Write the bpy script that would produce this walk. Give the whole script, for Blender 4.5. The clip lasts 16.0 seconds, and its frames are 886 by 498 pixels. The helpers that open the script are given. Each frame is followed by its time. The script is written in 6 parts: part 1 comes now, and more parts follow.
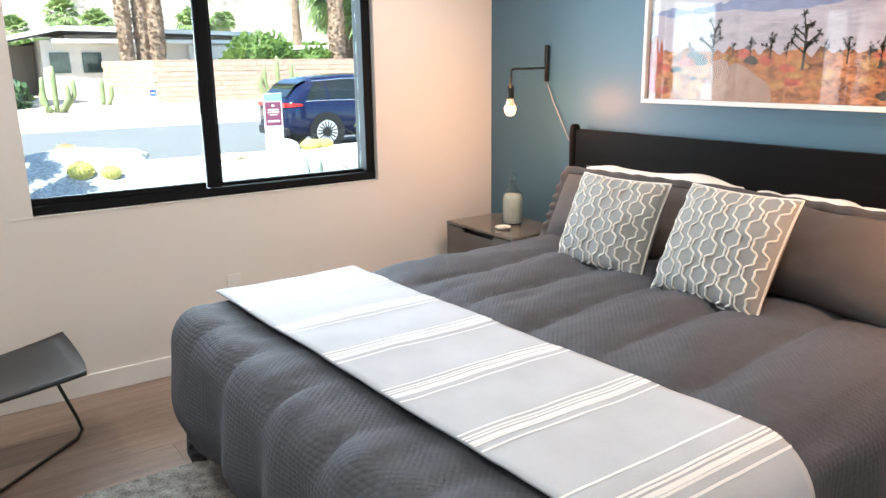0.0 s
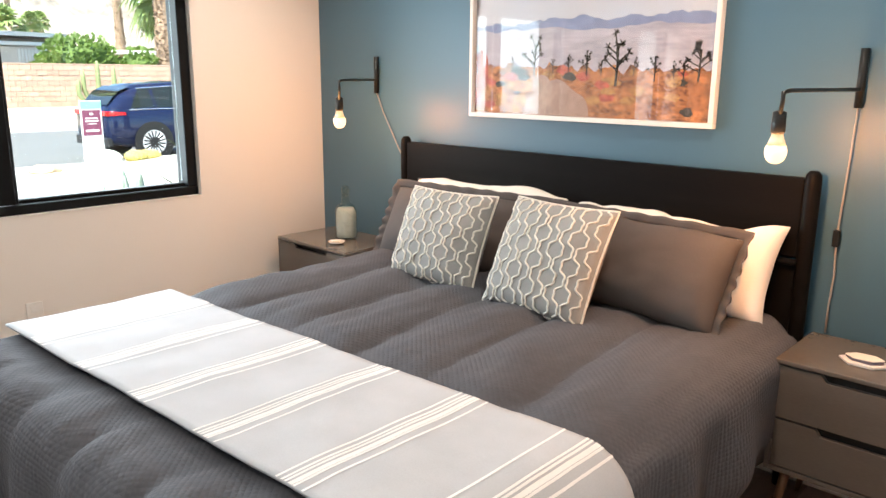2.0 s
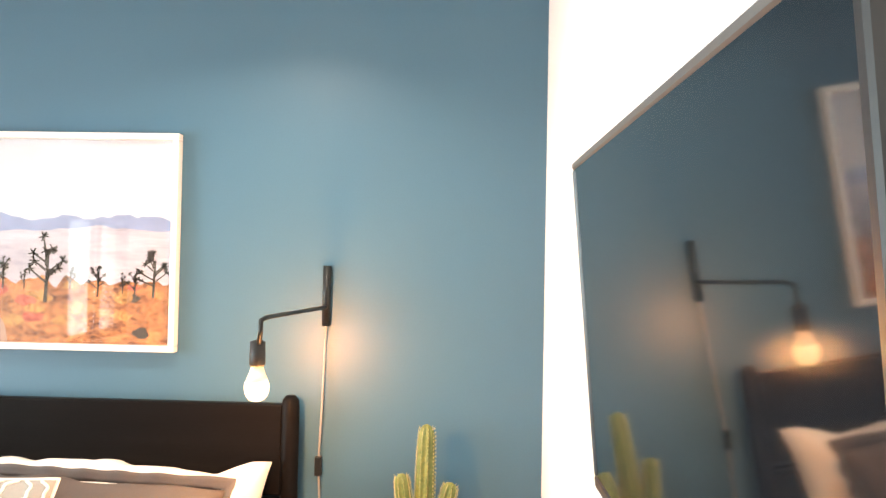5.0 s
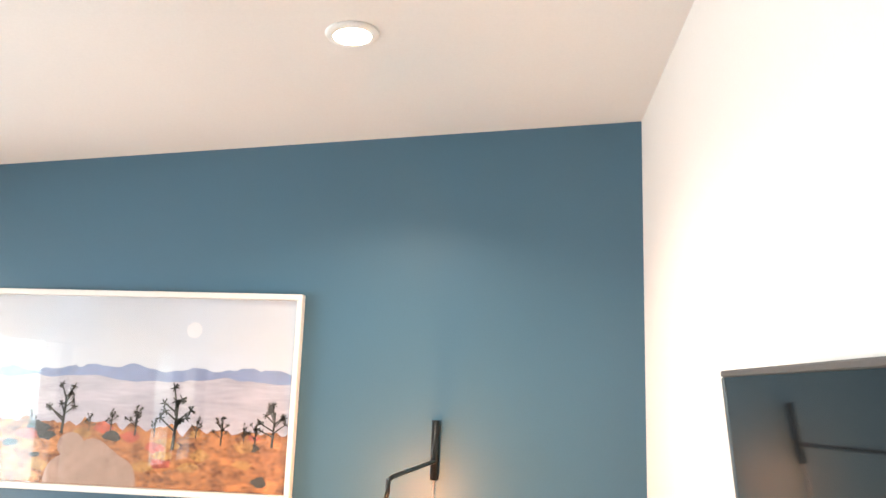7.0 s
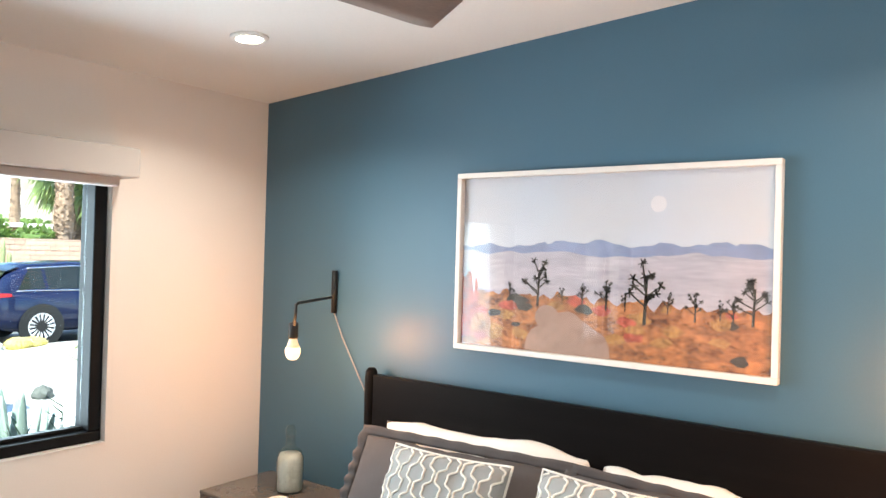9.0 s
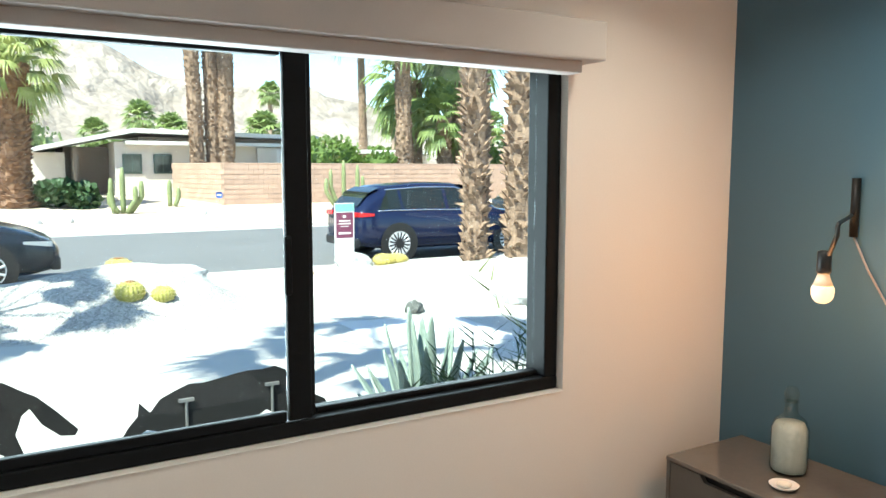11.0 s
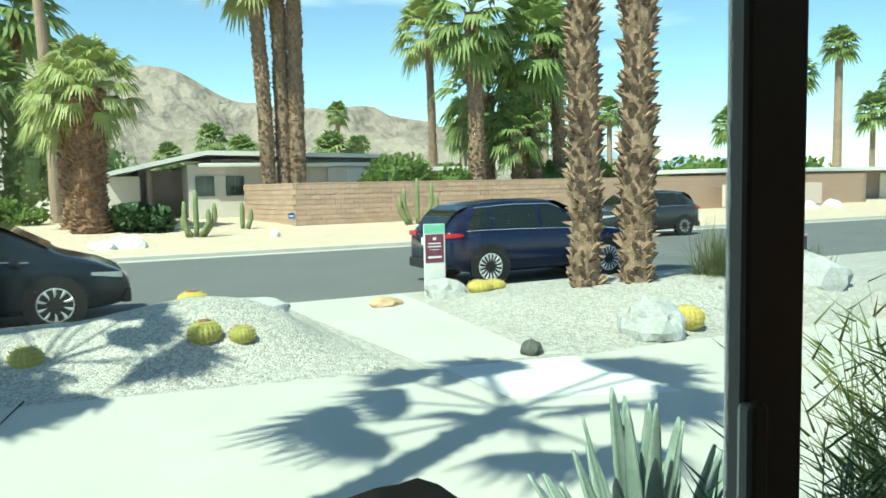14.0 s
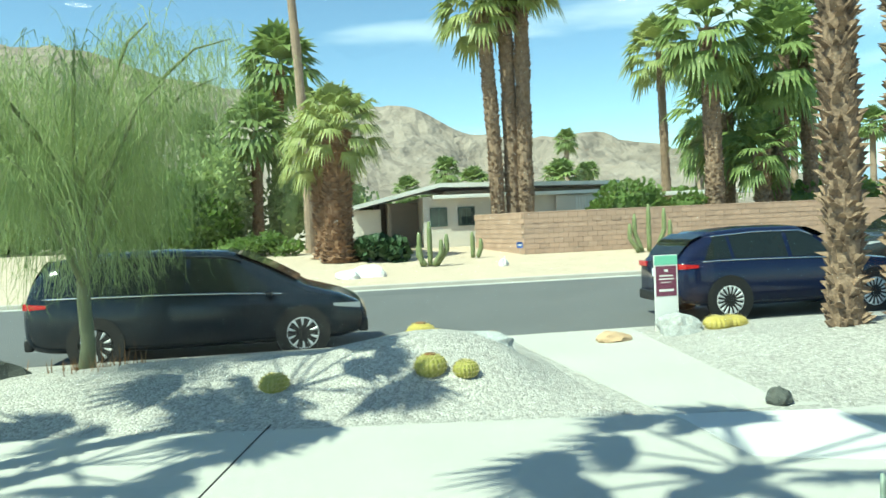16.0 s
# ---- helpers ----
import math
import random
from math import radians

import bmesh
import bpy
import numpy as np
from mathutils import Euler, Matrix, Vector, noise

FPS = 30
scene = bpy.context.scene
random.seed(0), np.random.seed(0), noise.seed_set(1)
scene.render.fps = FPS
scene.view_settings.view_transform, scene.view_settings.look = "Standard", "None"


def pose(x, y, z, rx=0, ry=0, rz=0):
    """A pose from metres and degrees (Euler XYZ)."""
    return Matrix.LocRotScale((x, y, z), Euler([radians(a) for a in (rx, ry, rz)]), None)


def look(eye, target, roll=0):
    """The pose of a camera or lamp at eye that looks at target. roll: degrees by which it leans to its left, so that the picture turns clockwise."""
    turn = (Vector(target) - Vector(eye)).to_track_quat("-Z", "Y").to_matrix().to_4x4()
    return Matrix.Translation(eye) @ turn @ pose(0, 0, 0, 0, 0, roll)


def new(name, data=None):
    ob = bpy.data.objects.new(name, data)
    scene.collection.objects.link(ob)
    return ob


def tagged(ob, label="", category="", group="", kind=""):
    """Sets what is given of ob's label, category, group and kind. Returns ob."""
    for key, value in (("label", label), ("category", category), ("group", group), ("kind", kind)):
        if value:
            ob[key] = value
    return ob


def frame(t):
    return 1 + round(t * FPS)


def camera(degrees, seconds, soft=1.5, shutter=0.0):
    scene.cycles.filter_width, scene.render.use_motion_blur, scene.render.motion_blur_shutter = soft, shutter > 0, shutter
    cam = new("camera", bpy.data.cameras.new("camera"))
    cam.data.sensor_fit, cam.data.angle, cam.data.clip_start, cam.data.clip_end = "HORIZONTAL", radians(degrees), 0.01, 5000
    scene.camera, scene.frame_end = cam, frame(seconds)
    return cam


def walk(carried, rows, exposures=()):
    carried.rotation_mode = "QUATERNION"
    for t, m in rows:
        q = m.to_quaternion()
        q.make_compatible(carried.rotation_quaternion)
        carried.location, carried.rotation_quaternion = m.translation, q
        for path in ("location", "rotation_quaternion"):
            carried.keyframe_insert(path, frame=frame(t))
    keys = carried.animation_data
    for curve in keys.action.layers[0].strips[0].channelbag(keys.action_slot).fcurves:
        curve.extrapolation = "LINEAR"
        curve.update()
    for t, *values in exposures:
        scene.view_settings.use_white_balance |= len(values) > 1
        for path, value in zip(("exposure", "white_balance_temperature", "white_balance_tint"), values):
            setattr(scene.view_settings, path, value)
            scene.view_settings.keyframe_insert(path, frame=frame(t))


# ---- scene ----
# ---- camera and walk ----
cam = camera(61.4, 16.0)
PATH = [
    (0, (3.588, -2.856, 1.465), (1.992, -1.75, 0.987), -0.8),
    (0.5, (3.601, -2.853, 1.473), (2.062, -1.665, 1.005), -0.6),
    (1, (3.604, -2.827, 1.477), (2.148, -1.531, 1.027), -0.3),
    (1.5, (3.603, -2.808, 1.472), (2.224, -1.429, 1.029), -0.2),
    (2, (3.558, -2.757, 1.468), (2.228, -1.334, 1.015), 0.4),
    (2.5, (3.484, -2.654, 1.45), (2.23, -1.165, 0.99), 1.5),
    (3, (3.379, -2.572, 1.457), (2.367, -0.912, 0.987), 1.8),
    (3.5, (3.306, -2.479, 1.493), (2.706, -0.622, 1.056), 2.2),
    (4, (3.296, -2.42, 1.509), (2.99, -0.475, 1.159), 2.4),
    (4.5, (3.291, -2.372, 1.545), (3.157, -0.385, 1.359), 1.7),
    (5, (3.3, -2.352, 1.572), (3.227, -0.354, 1.615), 1.1),
    (5.2, (3.291, -2.387, 1.582), (3.228, -0.391, 1.706), 1.3),
    (7.3, (3.131, -2.539, 1.674), (2.821, -0.602, 2.062), 2.4),
    (7.5, (3.151, -2.498, 1.633), (2.714, -0.587, 2.032), 2.9),
    (8, (3.087, -2.504, 1.649), (2.425, -0.638, 1.934), 2.7),
    (8.5, (2.994, -2.53, 1.648), (2.07, -0.762, 1.793), 2.0),
    (8.7, (2.985, -2.5, 1.679), (1.936, -0.799, 1.751), 1.7),
    (9, (2.871, -2.466, 1.648), (1.699, -0.846, 1.664), 1.6),
    (9.5, (2.674, -2.365, 1.616), (1.301, -0.913, 1.54), 2.0),
    (10, (2.442, -2.362, 1.575), (0.912, -1.084, 1.421), 2.0),
    (10.2, (2.331, -2.388, 1.575), (0.754, -1.17, 1.401), 1.4),
    (12.3, (1.224, -2.39, 1.621), (-0.572, -1.534, 1.418), 0.3),
    (12.5, (1.122, -2.389, 1.619), (-0.676, -1.536, 1.422), 0.3),
    (13, (0.848, -2.343, 1.595), (-0.959, -1.509, 1.403), 0.4),
    (13.5, (0.615, -2.289, 1.597), (-1.195, -1.457, 1.413), 0.2),
    (14, (0.376, -2.19, 1.582), (-1.42, -1.325, 1.415), -1.2),
    (14.5, (0.319, -2.195, 1.625), (-1.459, -1.294, 1.46), -2.3),
    (15, (0.242, -2.099, 1.618), (-1.598, -1.328, 1.485), -2.0),
    (15.5, (0.193, -2.063, 1.638), (-1.743, -1.57, 1.54), -1.7),
    (16, (0.209, -2.059, 1.653), (-1.769, -1.772, 1.577), -2.5),
]
EXPOSURES = [(0.0, 2.13, 6050, 7), (2.0, 2.1, 6550, 9), (3.5, 2.45, 7050, 10), (4.5, 2.82, 6750, 7), (5.2, 2.9, 6600, 6), (7.3, 2.36, 6400, 6), (9.0, 2.18, 6150, 6), (10.2, 2.0, 5950, 5), (11.4, 1.4, 6500, -2), (12.3, 0.8, 6600, -13), (16.0, 0.8, 6600, -15)]
walk(cam, [(t, look(eye, target, roll)) for t, eye, target, roll in PATH], EXPOSURES)

# ---- world, sun, lamps ----
SUN_EL, SUN_TO = radians(56), Vector((-0.50, 0.866, 0)).normalized()
world = bpy.data.worlds.new("world")
scene.world = world
world.use_nodes = True
wn = world.node_tree
sky = wn.nodes.new("ShaderNodeTexSky")
sky.sky_type, sky.sun_disc = "NISHITA", False
sky.sun_elevation = SUN_EL
sky.sun_rotation = math.atan2(-SUN_TO.x, -SUN_TO.y)
sky.air_density, sky.dust_density, sky.ozone_density = 0.9, 0.1, 3.0
# thin streaks of high cloud
w_tc = wn.nodes.new("ShaderNodeTexCoord")
w_map = wn.nodes.new("ShaderNodeMapping")
w_map.inputs["Scale"].default_value = (1.6, 0.9, 7.0)
w_map.inputs["Rotation"].default_value = (0.12, 0.0, 0.5)
w_noise = wn.nodes.new("ShaderNodeTexNoise")
w_noise.inputs["Scale"].default_value, w_noise.inputs["Detail"].default_value = 1.5, 6
w_ramp = wn.nodes.new("ShaderNodeValToRGB")
w_ramp.color_ramp.elements[0].position, w_ramp.color_ramp.elements[1].position = 0.58, 0.82
w_mix = wn.nodes.new("ShaderNodeMixRGB")
w_mix.inputs["Color2"].default_value = (9.0, 9.3, 9.6, 1)
w_gain = wn.nodes.new("ShaderNodeMath")
w_gain.operation, w_gain.inputs[1].default_value = "MULTIPLY", 0.75
wn.links.new(w_tc.outputs["Generated"], w_map.inputs["Vector"])
wn.links.new(w_map.outputs["Vector"], w_noise.inputs["Vector"])
wn.links.new(w_noise.outputs["Fac"], w_ramp.inputs["Fac"])
wn.links.new(w_ramp.outputs["Color"], w_gain.inputs[0])
wn.links.new(w_gain.outputs[0], w_mix.inputs["Fac"])
wn.links.new(sky.outputs["Color"], w_mix.inputs["Color1"])
wn.links.new(w_mix.outputs["Color"], wn.nodes["Background"].inputs["Color"])
wn.nodes["Background"].inputs["Strength"].default_value = 0.13

sun_data = bpy.data.lights.new("sun", "SUN")
sun_data.energy, sun_data.angle, sun_data.color = 5.0, radians(0.55), (1.0, 0.95, 0.87)
sun_ob = new("sun", sun_data)
sun_ob.matrix_world = look((0, 0, 40), Vector((0, 0, 40)) + SUN_TO * math.cos(SUN_EL) - Vector((0, 0, math.sin(SUN_EL))))


def area_lamp(name, at, toward, size, energy, colour=(1, 1, 1), size_y=None, shape="DISK", spread=180):
    data = bpy.data.lights.new(name, "AREA")
    data.shape, data.size, data.energy, data.color, data.spread = shape, size, energy, colour, radians(spread)
    if size_y:
        data.size_y = size_y
    ob = new(name, data)
    ob.matrix_world = look(at, toward)
    return ob


def point_lamp(name, at, energy, colour, radius):
    data = bpy.data.lights.new(name, "POINT")
    data.energy, data.color, data.shadow_soft_size = energy, colour, radius
    ob = new(name, data)
    ob.location = at
    return ob


# daylight through the two window openings
area_lamp("daylight_window_1", (-0.20, -1.65, 1.40), (3, -1.65, 1.5), 1.6, 15, (0.80, 0.91, 1.0), 1.0, "RECTANGLE", 130)
area_lamp("daylight_window_2", (-0.20, -4.28, 1.40), (3, -4.28, 1.5), 1.0, 10, (0.80, 0.91, 1.0), 1.0, "RECTANGLE", 130)
CEIL0, CEIL_S = 2.371, 0.0675


def ceil_z(x):
    return CEIL0 + CEIL_S * x


# The pair at y -3.0 is unseen, added to light the room's back.
DOWNLIGHTS = [(2.69, -0.80), (0.70, -0.70), (2.80, -3.0), (0.70, -3.0)]
for lx, ly in DOWNLIGHTS:
    area_lamp("downlight_lamp", (lx, ly, ceil_z(lx) - 0.03), (lx, ly, 0), 0.12, 2.5, (1.0, 0.90, 0.78), spread=140)
BULBS = [(0.635, -0.384, 1.244), (2.775, -0.505, 1.258)]
for b, watts in zip(BULBS, (2.5, 4.2)):
    point_lamp("bulb_lamp", b, watts, (1.0, 0.42, 0.14), 0.03)


# ---- materials ----
def mat(name, colour, rough=0.5, metal=0.0, vary=0.12, scale=6.0, fine=60.0, bump=0.05, dist=0.01, spec=0.5, second=None, stretch=(1, 1, 1), random=0.0):
    m = bpy.data.materials.new(name)
    m.use_nodes = True
    nt = m.node_tree
    p = nt.nodes["Principled BSDF"]
    p.inputs["Roughness"].default_value, p.inputs["Metallic"].default_value = rough, metal
    p.inputs["Specular IOR Level"].default_value = spec
    tc = nt.nodes.new("ShaderNodeTexCoord")
    mp = nt.nodes.new("ShaderNodeMapping")
    mp.inputs["Scale"].default_value = stretch
    nt.links.new(tc.outputs["Object"], mp.inputs["Vector"])
    n1 = nt.nodes.new("ShaderNodeTexNoise")
    n1.inputs["Scale"].default_value, n1.inputs["Detail"].default_value = scale, 4
    n2 = nt.nodes.new("ShaderNodeTexNoise")
    n2.inputs["Scale"].default_value, n2.inputs["Detail"].default_value = fine, 3
    for n in (n1, n2):
        nt.links.new(mp.outputs["Vector"], n.inputs["Vector"])
    mix = nt.nodes.new("ShaderNodeMixRGB")
    a = tuple(c * (1 - vary) for c in colour)
    b = second or tuple(min(1, c * (1 + vary)) for c in colour)
    mix.inputs["Color1"].default_value, mix.inputs["Color2"].default_value = (*a, 1), (*b, 1)
    add = nt.nodes.new("ShaderNodeMath")
    add.operation = "MULTIPLY_ADD"
    add.inputs[1].default_value = 0.45
    half = nt.nodes.new("ShaderNodeMath")
    half.operation = "MULTIPLY"
    half.inputs[1].default_value = 0.55
    nt.links.new(n1.outputs["Fac"], half.inputs[0])
    nt.links.new(n2.outputs["Fac"], add.inputs[0])
    nt.links.new(half.outputs[0], add.inputs[2])
    sharp = nt.nodes.new("ShaderNodeMapRange")
    sharp.inputs["From Min"].default_value, sharp.inputs["From Max"].default_value = 0.32, 0.68
    nt.links.new(add.outputs[0], sharp.inputs["Value"])
    nt.links.new(sharp.outputs["Result"], mix.inputs["Fac"])
    last = mix.outputs["Color"]
    if random:
        info = nt.nodes.new("ShaderNodeObjectInfo")
        hsv = nt.nodes.new("ShaderNodeHueSaturation")
        rng = nt.nodes.new("ShaderNodeMapRange")
        rng.inputs["To Min"].default_value, rng.inputs["To Max"].default_value = 1 - random, 1 + random
        nt.links.new(info.outputs["Random"], rng.inputs["Value"])
        nt.links.new(rng.outputs["Result"], hsv.inputs["Value"])
        nt.links.new(last, hsv.inputs["Color"])
        last = hsv.outputs["Color"]
    nt.links.new(last, p.inputs["Base Color"])
    if bump:
        bp = nt.nodes.new("ShaderNodeBump")
        bp.inputs["Strength"].default_value, bp.inputs["Distance"].default_value = bump, dist
        nt.links.new(n2.outputs["Fac"], bp.inputs["Height"])
        nt.links.new(bp.outputs["Normal"], p.inputs["Normal"])
    return m


def gravel_mat(name, light, dark, size=30.0):
    """Loose stones: cells of their own tone with rounded relief."""
    m = mat(name, light, 0.9, vary=0.2, scale=0.6, fine=9, bump=0)
    nt = m.node_tree
    p = nt.nodes["Principled BSDF"]
    tc = nt.nodes.new("ShaderNodeTexCoord")
    v = nt.nodes.new("ShaderNodeTexVoronoi")
    v.inputs["Scale"].default_value = size
    nt.links.new(tc.outputs["Object"], v.inputs["Vector"])
    ramp = nt.nodes.new("ShaderNodeValToRGB")
    e = ramp.color_ramp.elements
    e[0].color, e[1].color = (*dark, 1), (*light, 1)
    e[0].position, e[1].position = 0.1, 0.75
    sep = nt.nodes.new("ShaderNodeSeparateColor")
    nt.links.new(v.outputs["Color"], sep.inputs["Color"])
    nt.links.new(sep.outputs["Red"], ramp.inputs["Fac"])
    mul = nt.nodes.new("ShaderNodeMixRGB")
    mul.inputs["Fac"].default_value = 0.6
    old = p.inputs["Base Color"].links[0].from_socket
    nt.links.new(old, mul.inputs["Color1"])
    nt.links.new(ramp.outputs["Color"], mul.inputs["Color2"])
    nt.links.new(mul.outputs["Color"], p.inputs["Base Color"])
    bp = nt.nodes.new("ShaderNodeBump")
    bp.inputs["Strength"].default_value, bp.inputs["Distance"].default_value, bp.invert = 0.9, 0.02, True
    nt.links.new(v.outputs["Distance"], bp.inputs["Height"])
    nt.links.new(bp.outputs["Normal"], p.inputs["Normal"])
    return m


def glass_mat(name, tint=(1, 1, 1), base=0.02):
    m = bpy.data.materials.new(name)
    m.use_nodes = True
    nt = m.node_tree
    nt.nodes.remove(nt.nodes["Principled BSDF"])
    tr, gl = nt.nodes.new("ShaderNodeBsdfTransparent"), nt.nodes.new("ShaderNodeBsdfGlossy")
    tr.inputs["Color"].default_value = (*tint, 1)
    gl.inputs["Roughness"].default_value = 0.0
    lw = nt.nodes.new("ShaderNodeLayerWeight")
    pw = nt.nodes.new("ShaderNodeMath")
    pw.operation, pw.inputs[1].default_value = "POWER", 4.0
    fr = nt.nodes.new("ShaderNodeMath")
    fr.operation, fr.inputs[1].default_value, fr.inputs[2].default_value = "MULTIPLY_ADD", 0.7, base
    nt.links.new(lw.outputs["Facing"], pw.inputs[0])
    nt.links.new(pw.outputs[0], fr.inputs[0])
    mx = nt.nodes.new("ShaderNodeMixShader")
    nt.links.new(fr.outputs[0], mx.inputs["Fac"])
    nt.links.new(tr.outputs["BSDF"], mx.inputs[1])
    nt.links.new(gl.outputs["BSDF"], mx.inputs[2])
    nt.links.new(mx.outputs["Shader"], nt.nodes["Material Output"].inputs["Surface"])
    return m


def glow_mat(name, colour, strength):
    m = mat(name, (0.5, 0.48, 0.44), 0.4, vary=0.02, bump=0)
    p = m.node_tree.nodes["Principled BSDF"]
    p.inputs["Emission Color"].default_value, p.inputs["Emission Strength"].default_value = (*colour, 1), strength
    return m


WHITE_WALL = mat("white_wall_paint", (0.72, 0.67, 0.62), 0.75, vary=0.03, scale=1.2, fine=180, bump=0.12, dist=0.002)
BLUE_WALL = mat("blue_wall_paint", (0.058, 0.132, 0.192), 0.42, vary=0.05, scale=1.0, fine=200, bump=0.10, dist=0.002)
CEILING = mat("ceiling_paint", (0.76, 0.74, 0.71), 0.85, vary=0.03, scale=1, fine=120, bump=0.12, dist=0.002)
TRIM = mat("white_trim_paint", (0.74, 0.71, 0.67), 0.45, vary=0.03, fine=90, bump=0.03)
PLANK = mat("grey_oak_plank", (0.23, 0.165, 0.13), 0.42, vary=0.3, scale=3, fine=40, bump=0.15, dist=0.002, stretch=(9, 0.8, 1), random=0.18)
BLACK_FRAME = mat("black_aluminium", (0.005, 0.006, 0.007), 0.6, 0.0, vary=0.2, bump=0.03, spec=0.12)
BLACK_METAL = mat("matt_black_metal", (0.012, 0.012, 0.012), 0.42, 0.3, vary=0.2, bump=0.03)
BLACK_WOOD = mat("black_stained_wood", (0.005, 0.0042, 0.004), 0.45, vary=0.35, scale=4, fine=70, bump=0.06, dist=0.001, stretch=(0.5, 6, 6), spec=0.07)
DUVET = mat("charcoal_quilt", (0.076, 0.077, 0.087), 0.85, vary=0.12, scale=3, fine=40, bump=0.1, spec=0.2)
SHAM = mat("charcoal_cotton", (0.085, 0.075, 0.072), 0.8, vary=0.12, scale=5, fine=300, bump=0.3, dist=0.002, spec=0.2)
LINEN = mat("white_linen", (0.78, 0.74, 0.69), 0.8, vary=0.05, scale=6, fine=300, bump=0.2, dist=0.002, spec=0.2)
THROW = mat("pale_grey_throw", (0.45, 0.46, 0.48), 0.85, vary=0.08, scale=8, fine=320, bump=0.4, dist=0.002, spec=0.2)
STRIPE = mat("white_throw_stripe", (0.80, 0.78, 0.76), 0.85, vary=0.06, fine=320, bump=0.4, dist=0.002, spec=0.2)
CUSHION = mat("grey_cushion_cloth", (0.27, 0.265, 0.255), 0.85, vary=0.1, scale=8, fine=260, bump=0.4, dist=0.002, spec=0.2)
PIPING = mat("cream_embroidery", (0.68, 0.64, 0.57), 0.8, vary=0.06, fine=200, bump=0.2)
NIGHT = mat("taupe_lacquer", (0.115, 0.10, 0.088), 0.32, vary=0.12, scale=3, fine=60, bump=0.03, stretch=(1, 4, 4))
NIGHT_TOP = mat("taupe_gloss_top", (0.12, 0.105, 0.09), 0.05, vary=0.08, scale=3, fine=60, bump=0, spec=0.8)
DARK_GAP = mat("shadow_black", (0.01, 0.009, 0.008), 0.7, vary=0.1, bump=0)
WOOD_LEG = mat("walnut_leg", (0.16, 0.085, 0.045), 0.4, vary=0.3, scale=5, fine=60, bump=0.05, stretch=(6, 6, 0.6))
CERAMIC = mat("white_ceramic", (0.78, 0.76, 0.73), 0.25, vary=0.02, bump=0.01)
PAPER = mat("cream_card", (0.78, 0.74, 0.66), 0.6, vary=0.04, bump=0.02)
CORD = mat("grey_cloth_cord", (0.34, 0.32, 0.30), 0.7, vary=0.2, fine=400, bump=0.3)
TV_BODY = mat("black_plastic", (0.012, 0.012, 0.013), 0.4, vary=0.1, bump=0.02)
TV_SCREEN = mat("dark_screen_glass", (0.010, 0.011, 0.013), 0.05, vary=0.05, bump=0, spec=0.9)
TV_EDGE = mat("grey_metal_edge", (0.10, 0.095, 0.09), 0.45, 0.3, vary=0.08, bump=0.02)
CACTUS = mat("cactus_green", (0.08, 0.13, 0.03), 0.55, vary=0.25, scale=12, fine=90, bump=0.1, second=(0.20, 0.22, 0.06))
SPINE = mat("pale_spines", (0.52, 0.44, 0.22), 0.7, vary=0.2, bump=0)
FAN = mat("grey_brown_fan", (0.17, 0.13, 0.11), 0.5, vary=0.2, scale=4, fine=60, bump=0.04, stretch=(1, 6, 1))
STEEL = mat("brushed_steel", (0.6, 0.57, 0.54), 0.3, 1.0, vary=0.08, bump=0.02)
LEATHER = mat("black_leather", (0.025, 0.026, 0.028), 0.4, vary=0.2, scale=20, fine=220, bump=0.25, dist=0.002)
RUG = mat("speckled_rug", (0.17, 0.16, 0.15), 0.95, vary=0.6, scale=26, fine=130, bump=1.0, dist=0.012, second=(0.48, 0.46, 0.42))
SHADE_CLOTH = mat("taupe_valance", (0.45, 0.41, 0.38), 0.8, vary=0.05, scale=4, fine=300, bump=0.3, dist=0.002)
GLASS = glass_mat("window_glass", (0.93, 0.97, 0.96))
PIC_GLASS = glass_mat("picture_glass", base=0.035)
BOTTLE = glass_mat("bottle_glass", (0.80, 0.86, 0.84), 0.06)
BULB_GLOW = glow_mat("lit_bulb", (1.0, 0.60, 0.25), 0.62)
BULB_NECK = glow_mat("bulb_neck", (1.0, 0.48, 0.17), 0.22)
DOWN_GLOW = glow_mat("downlight_glow", (1.0, 0.85, 0.66), 6)
CONCRETE = mat("pale_concrete", (0.44, 0.43, 0.39), 0.85, vary=0.09, scale=0.7, fine=14, bump=0.15, dist=0.004)
CONCRETE2 = mat("white_concrete", (0.56, 0.555, 0.53), 0.85, vary=0.06, scale=0.9, fine=16, bump=0.15, dist=0.004)
KERB = mat("kerb_concrete", (0.46, 0.42, 0.37), 0.85, vary=0.14, scale=2, fine=30, bump=0.2)
ASPHALT = mat("asphalt", (0.115, 0.118, 0.118), 0.85, vary=0.13, scale=0.5, fine=90, bump=0.4, dist=0.004)
GRAVEL = gravel_mat("grey_gravel", (0.46, 0.44, 0.40), (0.15, 0.14, 0.13), 36)
TAN_GRAVEL = gravel_mat("tan_gravel", (0.58, 0.47, 0.36), (0.28, 0.22, 0.16), 14)
EARTH = mat("sandy_earth", (0.44, 0.37, 0.29), 0.95, vary=0.2, scale=0.05, fine=2, bump=0.2)
SLUMP = mat("tan_slump_block", (0.40, 0.27, 0.20), 0.85, vary=0.12, scale=5, fine=40, bump=0.4, dist=0.01, random=0.12)
MORTAR = mat("mortar", (0.30, 0.22, 0.17), 0.95, vary=0.1, bump=0.2)
STUCCO = mat("cream_stucco", (0.60, 0.55, 0.49), 0.85, vary=0.06, scale=1, fine=60, bump=0.3)
PINK_STUCCO = mat("blush_stucco", (0.60, 0.48, 0.42), 0.85, vary=0.06, scale=1, fine=60, bump=0.3)
